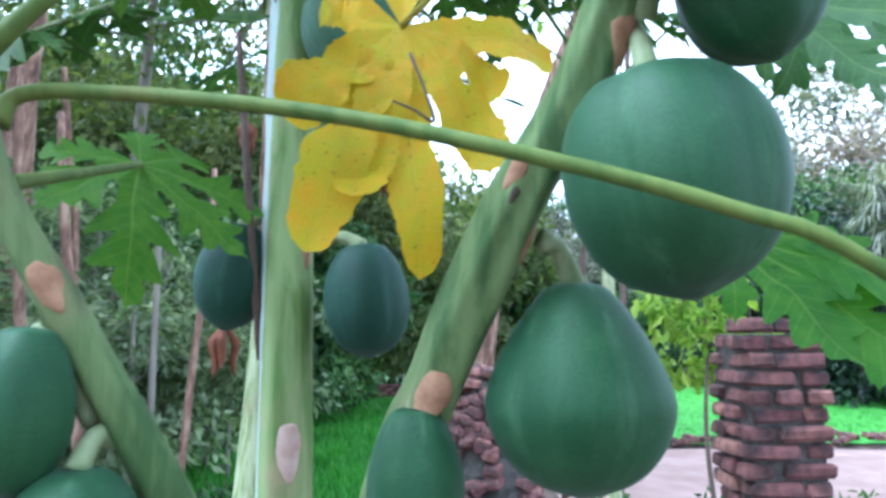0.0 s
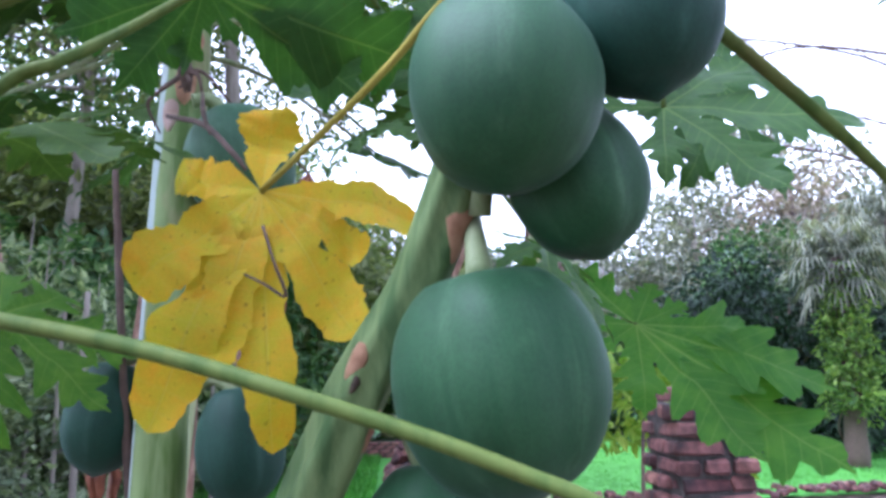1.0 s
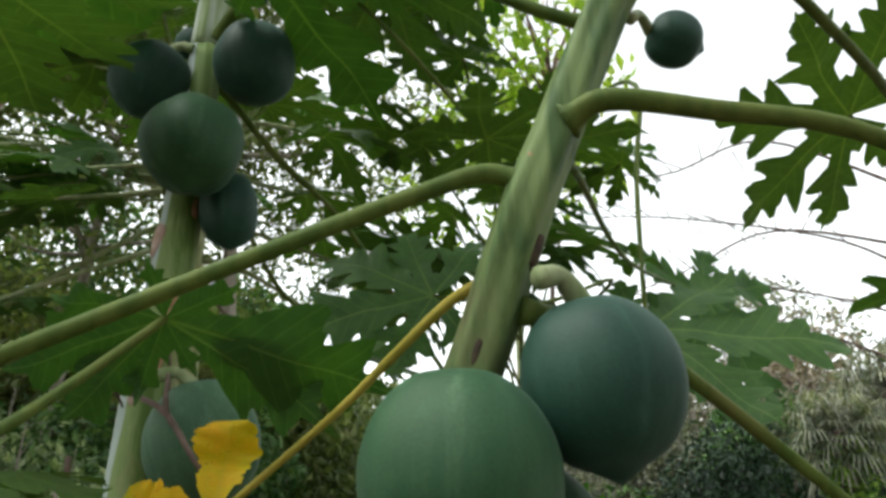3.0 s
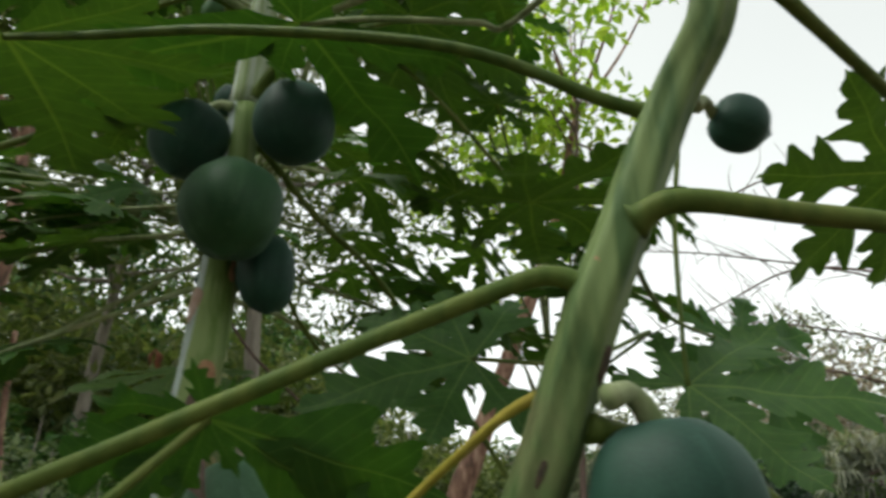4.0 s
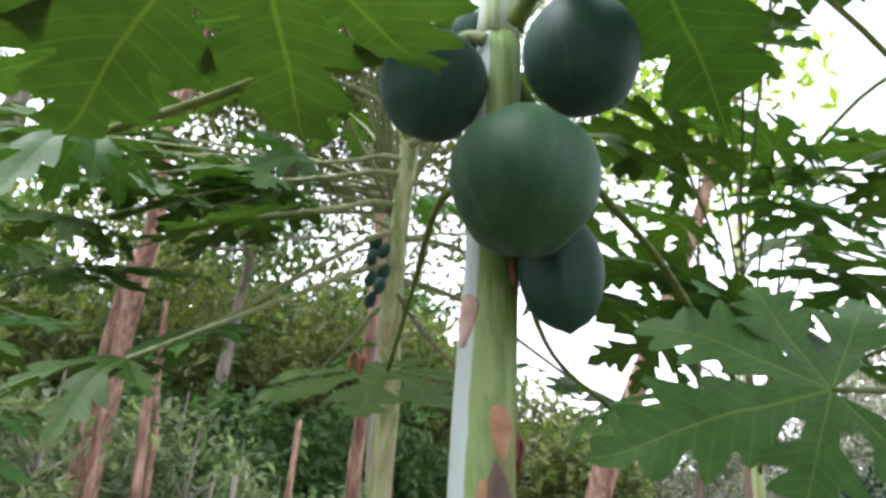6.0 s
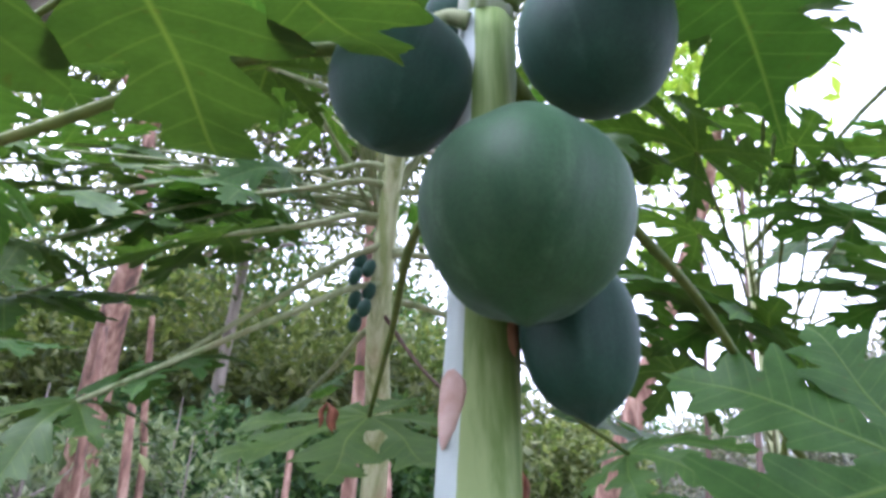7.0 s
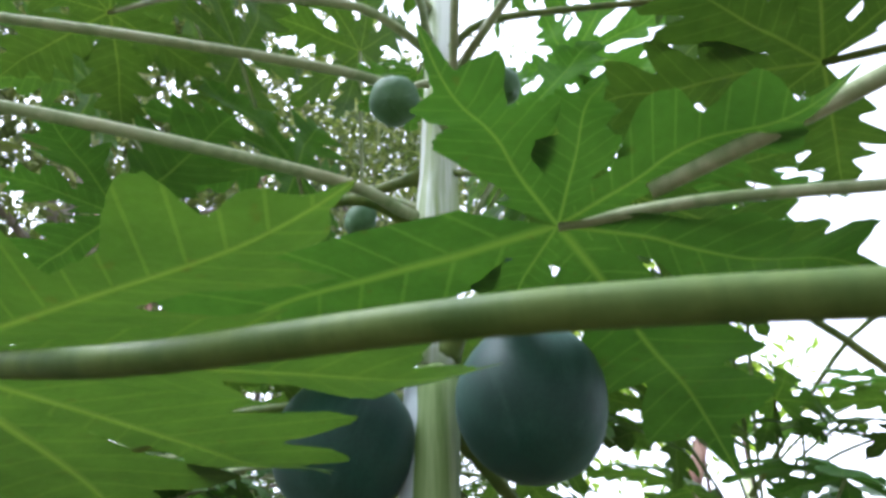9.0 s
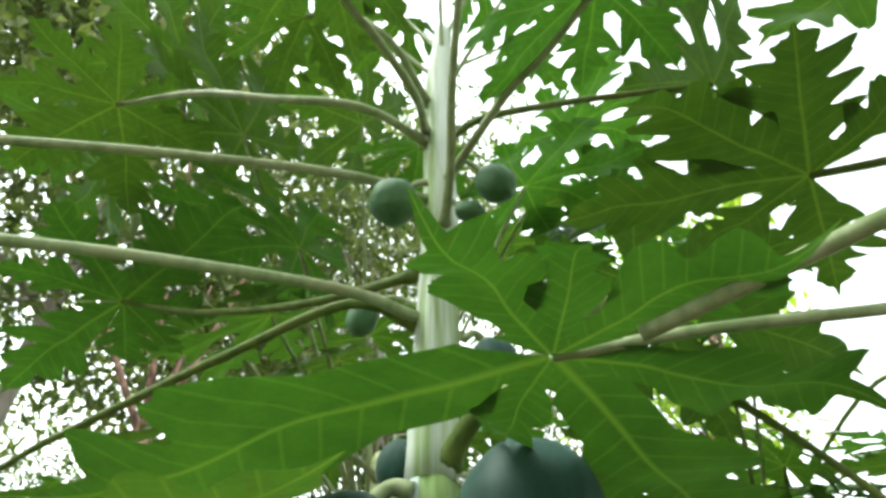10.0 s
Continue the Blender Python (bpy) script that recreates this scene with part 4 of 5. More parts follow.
# ---- papaya trees further back ----
def far_papaya(base, top, z0, seed, count, reach, label, size=0.30):
    rng = random.Random(seed)
    tree = thing("papaya_tree", base, label, "papaya tree", "papaya trees")
    axis = [vec(base) - Vector((0, 0, 0.05)), vec(base).lerp(vec(top), 0.5) + Vector((0.03, 0.02, 0)), vec(top)]
    part("trunk", sweep(bmesh.new(), axis, [0.045, 0.032, 0.014], 12, 0.06), M_STEM_B, tree, "pale ringed trunk")
    for k in range(count):
        f = k / (count - 1)
        z = z0 + (top[2] - z0) * f
        t = (z - base[2]) / (top[2] - base[2])
        s = vec(base).lerp(vec(top), t)
        a = k * 2.399 + rng.uniform(-0.3, 0.3)
        e = -0.25 + 1.35 * f ** 1.5 + rng.uniform(-0.12, 0.12)
        r = reach * rng.uniform(0.75, 1.15) * (1 - 0.45 * f)
        out = Vector((math.cos(a) * math.cos(e), math.sin(a) * math.cos(e), math.sin(e)))
        c = s + out * r + Vector((0, 0, -0.10 * r))
        p = petiole(tree, [s, s + out * r * 0.5 + Vector((0, 0, 0.05 * r)), c], 0.006, 0.004, M_PETIOLE_PALE if k % 3 else M_PETIOLE)
        flat = Vector((math.cos(a + rng.uniform(-0.4, 0.4)), math.sin(a + rng.uniform(-0.4, 0.4)), -0.25 + 0.5 * f))
        blade(p, c, c + flat.normalized() * size * rng.uniform(0.85, 1.2), (rng.uniform(-0.3, 0.3), rng.uniform(-0.5, 0.1), 1), rng.randrange(6))
    return tree


tree_c = thing("papaya_tree", (-0.66, 2.10, 0.0), "slender papaya tree with many long bare petioles", "papaya tree", "papaya trees")
AXIS_D = [(-0.66, 2.08, -0.05), (-0.550, 2.367, 1.943), (-0.524, 2.193, 2.548), (-0.507, 2.133, 2.852), (-0.492, 2.097, 3.092), (-0.58, 2.42, 3.25)]
part("trunk", sweep(bmesh.new(), AXIS_D, [0.045, 0.036, 0.031, 0.028, 0.026, 0.02], 12, 0.09, 8), M_STEM_B, tree_c, "pale knobbly trunk with rows of leaf scars")
for s, mid, end, tip, face, kind in (
    ((-0.518, 2.151, 2.661), (-0.706, 1.968, 2.517), (-1.056, 1.800, 2.283), (-1.351, 1.808, 2.169), (0, -0.3, 0.9), 1),
    ((-0.520, 2.134, 2.760), (-0.734, 2.043, 2.595), (-0.956, 1.977, 2.414), (-1.221, 2.001, 2.268), (0, -0.3, 0.9), 0),
    ((-0.520, 2.135, 2.843), (-0.683, 1.987, 2.757), (-0.844, 1.886, 2.688), (-1.039, 1.841, 2.604), (0, -0.2, 0.9), 2),
    ((-0.515, 2.104, 2.925), (-0.691, 2.043, 2.888), (-0.845, 2.033, 2.868), (-1.119, 2.009, 2.843), (0, -0.2, 0.9), 4),
    ((-0.508, 2.089, 2.967), (-0.663, 2.118, 2.983), (-0.816, 2.195, 3.017), (-1.116, 2.232, 3.107), (0, -0.2, 0.9), 1),
    ((-0.533, 2.189, 2.556), (-0.650, 2.307, 2.491), (-0.793, 2.525, 2.441), (-0.969, 2.555, 2.308), (0, -0.3, 0.9), 2),
    ((-0.498, 2.115, 2.901), (-0.360, 2.182, 2.912), (-0.184, 2.305, 2.927), (0.096, 2.355, 2.883), (0, -0.2, 0.9), 0),
    ((-0.495, 2.144, 2.741), (-0.273, 2.262, 2.729), (0.000, 2.418, 2.687), (0.280, 2.385, 2.578), (0, -0.2, 0.9), 4),
    ((-0.500, 2.187, 2.628), (-0.274, 2.319, 2.578), (0.016, 2.520, 2.425), (0.294, 2.502, 2.276), (0, -0.2, 0.9), 2),
    ((-0.490, 2.076, 3.008), (-0.282, 1.858, 2.939), (-0.083, 1.802, 2.864), (0.137, 1.758, 2.766), (0, -0.2, 0.9), 1),
    ((-0.493, 2.066, 3.033), (-0.561, 1.800, 3.003), (-0.672, 1.596, 2.938), (-0.853, 1.496, 2.861), (0, -0.2, 0.9), 0),
):
    p = petiole(tree_c, [s, vec(s).lerp(vec(mid), 0.4) + Vector((0, 0, 0.015)), mid, end], 0.0095, 0.006, M_PETIOLE_PALE)
    blade(p, end, vec(end) + (vec(tip) - vec(end)).normalized() * 0.34, face, kind)
for k in range(9):
    a, e = k * 2.4 + 0.6, 0.2 + 0.11 * k
    s = vec((-0.59, 2.40, 2.85 + 0.04 * k))
    out = Vector((math.cos(a) * math.cos(e), math.sin(a) * math.cos(e), math.sin(e)))
    p = petiole(tree_c, [s, s + out * 0.25 + Vector((0, 0, 0.03)), s + out * 0.5], 0.006, 0.004, M_PETIOLE_PALE)
    blade(p, s + out * 0.5, s + out * 0.5 + Vector((math.cos(a) * 0.3, math.sin(a) * 0.3, -0.06)), (0, 0, 1), k)
for k in range(7):
    fruit(tree_c, vec((-0.570, 2.124, 2.715)) + Vector((0.03 * (k % 2), -0.02 * (k % 3), -0.028 * k)), 0.034, 0.05, (0.3, 0, 1), 0.2, None, M_FRUIT_B, 1, 60 + k)

part("dry_petiole", sweep(bmesh.new(), [(-0.52, 2.17, 2.60), (-0.40, 2.14, 2.44), (-0.25, 2.10, 2.30), (-0.166, 2.09, 2.213)], [0.006, 0.0045, 0.003], 7, 0.2), M_TWIG, tree_c, "withered brown petiole")
dry_leaf(tree_c, (-0.166, 2.09, 2.213), 0.13, 0.030, 1)

tree_d = thing("papaya_tree", (0.68, 3.0, 0.0), "leafy papaya tree with a spreading crown", "papaya tree", "papaya trees")
part("trunk", sweep(bmesh.new(), [(0.68, 3.0, -0.05), (0.685, 3.0, 1.5), (0.70, 3.02, 3.2)], [0.035, 0.026, 0.014], 12, 0.06), M_STEM_B, tree_d, "pale ringed trunk")
for k, (at, to, kind) in enumerate((
    ((0.698, 2.371, 3.057), (0.384, 2.257, 3.046), 2),
    ((0.341, 2.321, 2.869), (0.145, 2.202, 2.890), 4),
    ((0.817, 2.550, 2.951), (0.577, 2.491, 2.826), 0),
    ((0.301, 1.753, 2.433), (0.165, 1.657, 2.483), 2),
    ((0.198, 2.087, 2.423), (0.080, 1.982, 2.473), 4),
    ((0.610, 2.113, 2.448), (0.451, 2.027, 2.455), 0),
    ((0.526, 2.044, 2.986), (0.360, 1.922, 3.028), 4),
    ((0.617, 2.027, 2.776), (0.363, 1.911, 2.775), 0),
    ((0.195, 2.231, 2.674), (0.018, 2.080, 2.760), 2),
    ((0.638, 1.908, 2.531), (0.406, 1.802, 2.537), 4),
    ((0.203, 1.737, 2.799), (0.014, 1.612, 2.868), 0),
    ((0.262, 1.780, 2.450), (0.037, 1.667, 2.486), 4),
    ((0.298, 1.518, 2.941), (0.117, 1.465, 2.956), 2),
    ((0.296, 1.266, 3.007), (0.135, 1.249, 2.966), 4),
    ((0.210, 1.624, 3.196), (0.024, 1.611, 3.125), 0),
    ((0.720, 2.140, 2.970), (0.500, 2.060, 2.930), 2),
    ((0.850, 1.950, 2.880), (0.640, 1.850, 2.900), 4),
    ((0.700, 1.775, 2.520), (0.500, 1.720, 2.560), 2),
    ((0.950, 2.250, 3.120), (0.740, 2.150, 3.110), 2),
)):
    s = Vector((0.695, 3.01, 2.2 + 0.05 * k))
    p = petiole(tree_d, [s, s.lerp(vec(at), 0.5) + Vector((0, 0, 0.06)), at], 0.0055, 0.004, M_PETIOLE_PALE if k % 2 else M_PETIOLE)
    reach = (vec(to) - vec(at)).normalized() * (0.27 + 0.03 * (k % 3))
    blade(p, at, vec(at) + reach, (0.1, -0.35, 0.95), kind)
p = petiole(tree_b, [(-0.17, 0.925, 2.74), (-0.10, 0.87, 2.66), (0.081, 0.770, 2.425), (0.241, 0.824, 2.264)], 0.0036, 0.0028)
blade(p, (0.241, 0.824, 2.264), (0.460, 0.785, 2.254), (0.05, -0.05, 1), 2)
p = petiole(tree_d, [(0.695, 3.0, 2.5), (0.70, 1.750, 2.39), (0.40, 1.25, 2.17), (0.178, 1.047, 2.110)], 0.0055, 0.0035)
blade(p, (0.178, 1.047, 2.110), (-0.091, 1.027, 2.023), (-0.1, -0.86, 0.5), 2, "", FLANK)
p = petiole(tree_d, [(0.69, 3.0, 1.9), (0.68, 2.4, 1.92), (0.643, 1.638, 1.715)], 0.0065, 0.005)
blade(p, (0.643, 1.638, 1.715), (0.983, 1.398, 1.395), (0, -0.8, 0.6), 0, "broad lobed blade tinted light green as if sunlit", ASIDE)
p = petiole(tree_d, [(0.70, 3.01, 3.1), (0.85, 2.2, 3.25), (0.80, 1.62, 2.95), (0.735, 1.54, 2.62), (0.705, 1.512, 2.34), (0.698, 1.506, 2.197)], 0.0075, 0.0055)
blade(p, (0.698, 1.506, 2.197), (1.156, 1.45, 2.123), (0, -0.8, 0.6), 0, "", BACKLIT)
far_papaya((-3.45, 3.3, 0.0), (-3.42, 3.35, 3.6), 2.5, 42, 26, 0.9, "leafy papaya tree beside the shrubs", 0.38)
for at, to, kind in (
    ((-1.306, 2.057, 2.972), (-1.089, 2.078, 2.950), 2),
    ((-1.242, 1.810, 2.756), (-1.027, 1.849, 2.718), 4),
    ((-1.196, 2.262, 2.962), (-0.972, 2.287, 2.894), 0),
    ((-1.539, 2.202, 3.133), (-1.331, 2.200, 3.162), 2),
    ((-0.444, 1.422, 3.716), (-0.535, 1.284, 3.763), 4),
    ((-0.617, 1.168, 3.377), (-0.738, 1.040, 3.438), 2),
    ((-0.495, 1.272, 3.136), (-0.646, 1.178, 3.157), 0),
    ((-0.040, 1.452, 3.443), (0.195, 1.404, 3.451), 2),
    ((0.048, 1.628, 3.414), (-0.101, 1.638, 3.311), 0),
    ((0.099, 1.503, 3.699), (0.288, 1.421, 3.723), 2),
    ((-0.969, 1.236, 3.405), (-1.076, 1.114, 3.448), 0),
    ((-0.803, 1.159, 3.655), (-0.898, 1.030, 3.707), 2),
    ((-0.628, 1.505, 3.164), (-0.799, 1.492, 3.082), 2),
    ((-0.538, 1.754, 3.203), (-0.697, 1.748, 3.116), 0),
    ((-0.124, 1.762, 3.542), (0.069, 1.660, 3.588), 4),
    ((0.218, 1.689, 3.664), (0.361, 1.761, 3.518), 2),
    ((-1.353, 2.081, 2.914), (-1.520, 2.017, 2.893), 2),
    ((-1.042, 2.056, 2.797), (-1.241, 2.013, 2.740), 0),
    ((-1.293, 1.865, 2.663), (-1.447, 1.822, 2.618), 4),
    ((-0.956, 2.230, 2.928), (-1.144, 2.156, 2.922), 2),
    ((-1.246, 2.201, 2.650), (-1.446, 2.134, 2.627), 2),
    ((-1.431, 1.997, 2.566), (-1.232, 1.985, 2.520), 0),
    ((-1.210, 2.342, 3.114), (-1.414, 2.257, 3.132), 4),
    ((-1.666, 1.750, 2.825), (-1.402, 1.706, 2.766), 2),
    ((-1.432, 1.945, 2.970), (-1.639, 1.855, 2.979), 0),
):
    s = vec((-0.59, 2.40, 2.95))
    s.z += 0.02 * kind
    p = petiole(tree_c, [s, s.lerp(vec(at), 0.5) + Vector((0, 0, 0.06)), at], 0.006, 0.004, M_PETIOLE_PALE)
    blade(p, at, vec(at) + (vec(to) - vec(at)).normalized() * 0.31, (0, -0.3, 0.95), kind)


# ---- trees, shrubs and lawn ----
rng0 = random.Random(3)


def leaf_cloud(centres, radii, count, size, seed, flat=0.5, slim=0.45):
    """Many small creased leaves, gathered round the given clumps; verts and faces."""
    rng = np.random.default_rng(seed)
    centres, radii = np.array(centres, float), np.array(radii, float)
    pick = rng.choice(len(centres), count, p=radii ** 2 / (radii ** 2).sum())
    d = rng.normal(size=(count, 3))
    d /= np.linalg.norm(d, axis=1)[:, None]
    at = centres[pick] + d * (radii[pick] * rng.uniform(0.25, 1.05, count) ** 0.6)[:, None] * np.array([1, 1, 0.8])
    way = rng.normal(size=(count, 3)) + d * 0.8 - np.array([0, 0, 0.5])
    way /= np.linalg.norm(way, axis=1)[:, None]
    across = np.cross(way, rng.normal(size=(count, 3)) * np.array([1 - flat, 1 - flat, 1]))
    across /= np.linalg.norm(across, axis=1)[:, None] + 1e-9
    lift = np.cross(across, way)
    s = (size * rng.uniform(0.6, 1.4, count))[:, None]
    v = np.stack([at, at + s * (0.45 * way + slim * 0.5 * across + 0.08 * lift), at + s * way - 0.1 * s * lift, at + s * (0.45 * way - slim * 0.5 * across + 0.08 * lift)], 1).reshape(-1, 3)
    n = np.arange(count)[:, None] * 4
    f = np.concatenate([n + [0, 1, 2], n + [0, 2, 3]], 1).reshape(-1, 3)
    return v, f


def cloud_mesh(name, centres, radii, count, size, seed, mat, flat=0.5, slim=0.45):
    v, f = leaf_cloud(centres, radii, count, size, seed, flat, slim)
    me = bpy.data.meshes.new(name)
    me.from_pydata(v.tolist(), [], f.tolist())
    me.materials.append(mat)
    return me


def woody_plant(name, seed, height, spread, low, leaf, count, mat, bark, label, category, limbs=9, trunk=0.09, clumps=22):
    """A tree or shrub at the origin: tapered trunk, limbs and a crown of small leaves with gaps."""
    rng = random.Random(seed)
    ob = thing(name, (0, 0, 0), label, category)
    lean = Vector((rng.uniform(-0.08, 0.08), rng.uniform(-0.08, 0.08), 1)) * height
    bm = sweep(bmesh.new(), [(0, 0, -0.1), lean * 0.35 + Vector((rng.uniform(-0.1, 0.1), 0, 0)), lean * 0.65, lean * 0.92], [trunk, trunk * 0.8, trunk * 0.5, trunk * 0.15], 9, 0.1)
    part("trunk", bm, bark, ob)
    ends = []
    for k in range(limbs):
        f = rng.uniform(low, 0.8)
        a = k * 2.4 + rng.uniform(-0.4, 0.4)
        s = lean * f
        e = s + Vector((math.cos(a), math.sin(a), rng.uniform(0.2, 1.0))) * spread * rng.uniform(0.6, 1.0) * (1.15 - f * 0.6)
        m = (s + e) / 2 + Vector((0, 0, 0.08 * height * rng.uniform(-0.5, 1)))
        part("limb", sweep(bmesh.new(), [s, m, e], [trunk * 0.4, trunk * 0.22, trunk * 0.06], 6, 0.1, 4), bark, ob)
        ends += [e, (m + e) / 2]
    while len(ends) < clumps:
        a, f = rng.uniform(0, 6.28), rng.uniform(low, 1)
        r = spread * rng.uniform(0.2, 1.0) * math.sqrt(max(0.05, 1 - (2 * f - 1) ** 2))
        ends.append(Vector((math.cos(a) * r, math.sin(a) * r, height * f)))
    me = cloud_mesh("crown", [tuple(e) for e in ends], [spread * rng.uniform(0.2, 0.42) for _ in ends], count, leaf, seed, mat)
    adopt(new("crown", me), ob)
    return ob


def stand(proto, spots, seed, group):
    """The plant itself at the first spot, its copies at the others."""
    rng = random.Random(seed)
    for k, (x, y, s) in enumerate(spots):
        m = Matrix.Translation((x, y, 0)) @ Matrix.Rotation(rng.uniform(0, 6.28), 4, "Z") @ Matrix.Diagonal((s, s, s * rng.uniform(0.92, 1.1), 1))
        if k == 0:
            first = m
        else:
            copy_thing(proto, m).scale = (s, s, s * rng.uniform(0.92, 1.1))
    proto.matrix_basis = first
    tagged(proto, group=group)
    for o in scene.objects:
        if o.parent is None and o.name.split(".")[0] == proto.name.split(".")[0] and o.get("label") == proto.get("label"):
            tagged(o, group=group)


def polar(az, r):
    """Ground place at so many degrees to the left of straight ahead."""
    return -math.sin(radians(az)) * r, math.cos(radians(az)) * r


def spots(seed, count, az0, az1, r0, r1, s0, s1):
    rng = random.Random(seed)
    return [(*polar(az0 + (az1 - az0) * (k + rng.uniform(0.1, 0.9)) / count, rng.uniform(r0, r1)), rng.uniform(s0, s1)) for k in range(count)]


shrub = woody_plant("shrub", 71, 2.6, 1.4, 0.05, 0.15, 5200, M_LEAF_DARK, M_GREY_BARK, "dense dark green leafy shrub", "shrub", 12, 0.035, 38)
stand(shrub, spots(1, 15, 11, 50, 11.0, 13.5, 1.0, 1.5) , 1, "shrubs of the hedge")
silver = woody_plant("grey_shrub", 81, 2.0, 1.0, 0.05, 0.11, 3600, M_LEAF_GREY, M_GREY_BARK, "loose grey-green shrub with small leaves", "shrub", 12, 0.03, 30)
stand(silver, spots(21, 9, 20, 50, 6.2, 9.0, 0.7, 1.15), 9, "grey shrubs")
olive = woody_plant("tall_shrub", 72, 4.2, 1.8, 0.12, 0.17, 6500, M_LEAF_OLIVE, M_GREY_BARK, "tall olive green bushy shrub", "shrub", 14, 0.05, 44)
stand(olive, spots(2, 13, 6, 52, 14.0, 17.0, 1.25, 1.75) + spots(22, 8, -6, 8, 19.0, 23.0, 1.1, 1.5), 2, "tall shrubs of the hedge")
sapling = woody_plant("sapling", 73, 2.4, 0.6, 0.25, 0.09, 700, M_LEAF_GREY, M_GREY_BARK, "thin sapling with grey-green leaves", "sapling", 10, 0.022, 16)
stand(sapling, spots(3, 11, 12, 42, 5.6, 9.0, 0.9, 1.5), 3, "saplings")
broad = woody_plant("broadleaf_tree", 74, 9.0, 3.2, 0.3, 0.28, 7500, M_LEAF_DARK, M_GREY_BARK, "tall dark green broadleaf tree", "tree", 16, 0.16, 48)
stand(broad, [(*polar(-20, 25), 0.6), (*polar(-27, 27), 0.62), (*polar(-33, 24), 0.6), (*polar(-14, 28), 0.7), (*polar(-8, 26), 0.7), (*polar(-39, 27), 0.8),
              (*polar(10, 21), 1.05), (*polar(24, 20), 1.1), (*polar(40, 19), 1.1), (*polar(-28.5, 19.5), 0.56)], 4, "broadleaf trees")
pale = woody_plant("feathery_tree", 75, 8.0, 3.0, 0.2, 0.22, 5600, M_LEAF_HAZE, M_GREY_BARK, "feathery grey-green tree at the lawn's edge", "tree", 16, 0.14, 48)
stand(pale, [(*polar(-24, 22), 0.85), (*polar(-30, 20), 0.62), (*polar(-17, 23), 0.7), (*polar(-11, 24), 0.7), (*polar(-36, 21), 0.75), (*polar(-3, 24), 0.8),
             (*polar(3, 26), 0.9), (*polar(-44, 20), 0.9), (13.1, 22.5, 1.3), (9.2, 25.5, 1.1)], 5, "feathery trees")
hedge = woody_plant("lawn_shrub", 76, 2.2, 1.6, 0.02, 0.19, 3600, M_LEAF_DARK, M_GREY_BARK, "low dark shrub along the lawn", "shrub", 10, 0.04, 34)
stand(hedge, spots(6, 20, -44, 2, 21, 25, 0.9, 1.5), 6, "shrubs along the lawn")
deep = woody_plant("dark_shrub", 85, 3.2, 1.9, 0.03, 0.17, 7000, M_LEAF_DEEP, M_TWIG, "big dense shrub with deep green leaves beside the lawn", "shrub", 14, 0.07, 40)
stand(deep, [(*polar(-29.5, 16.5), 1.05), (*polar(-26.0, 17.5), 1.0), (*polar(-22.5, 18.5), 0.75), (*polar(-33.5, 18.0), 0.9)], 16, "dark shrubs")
canopy = woody_plant("canopy_tree", 77, 12.5, 3.9, 0.5, 0.15, 19000, M_LEAF_OLIVE, M_GREY_BARK, "tall airy tree with olive leaves", "tree", 9, 0.13, 60)
stand(canopy, [(*polar(43, 7.6), 1.1), (*polar(10.8, 10.5), 1.1), (*polar(60, 8.0), 1.0), (*polar(24, 12.5), 1.0)], 7, "airy trees")
rosy = woody_plant("dry_tree", 83, 8.0, 2.2, 0.35, 0.2, 4200, M_LEAF_ROSE, M_TWIG, "half-dry tree with rosy brown leaves", "tree", 14, 0.1, 40)
stand(rosy, [(*polar(-31.5, 22), 0.95), (*polar(-26, 24), 0.85)], 13, "half-dry trees")
shoot = woody_plant("young_shrub", 84, 2.0, 0.42, 0.5, 0.11, 420, M_LEAF_LIME, M_TWIG, "young shrub with fresh lime green leaves", "shrub", 9, 0.018, 16)
stand(shoot, [(1.75, 4.7, 1.05), (2.05, 5.1, 0.95)], 14, "young shrubs")
lime = woody_plant("climber_tree", 78, 7.6, 1.25, 0.62, 0.16, 620, M_LEAF_LIME, M_TWIG, "nearly bare thin tree with lime green leaves", "tree", 12, 0.03, 30)
stand(lime, [(*polar(-13, 5.6), 1.0), (*polar(-9, 6.6), 1.02)], 8, "nearly bare trees")
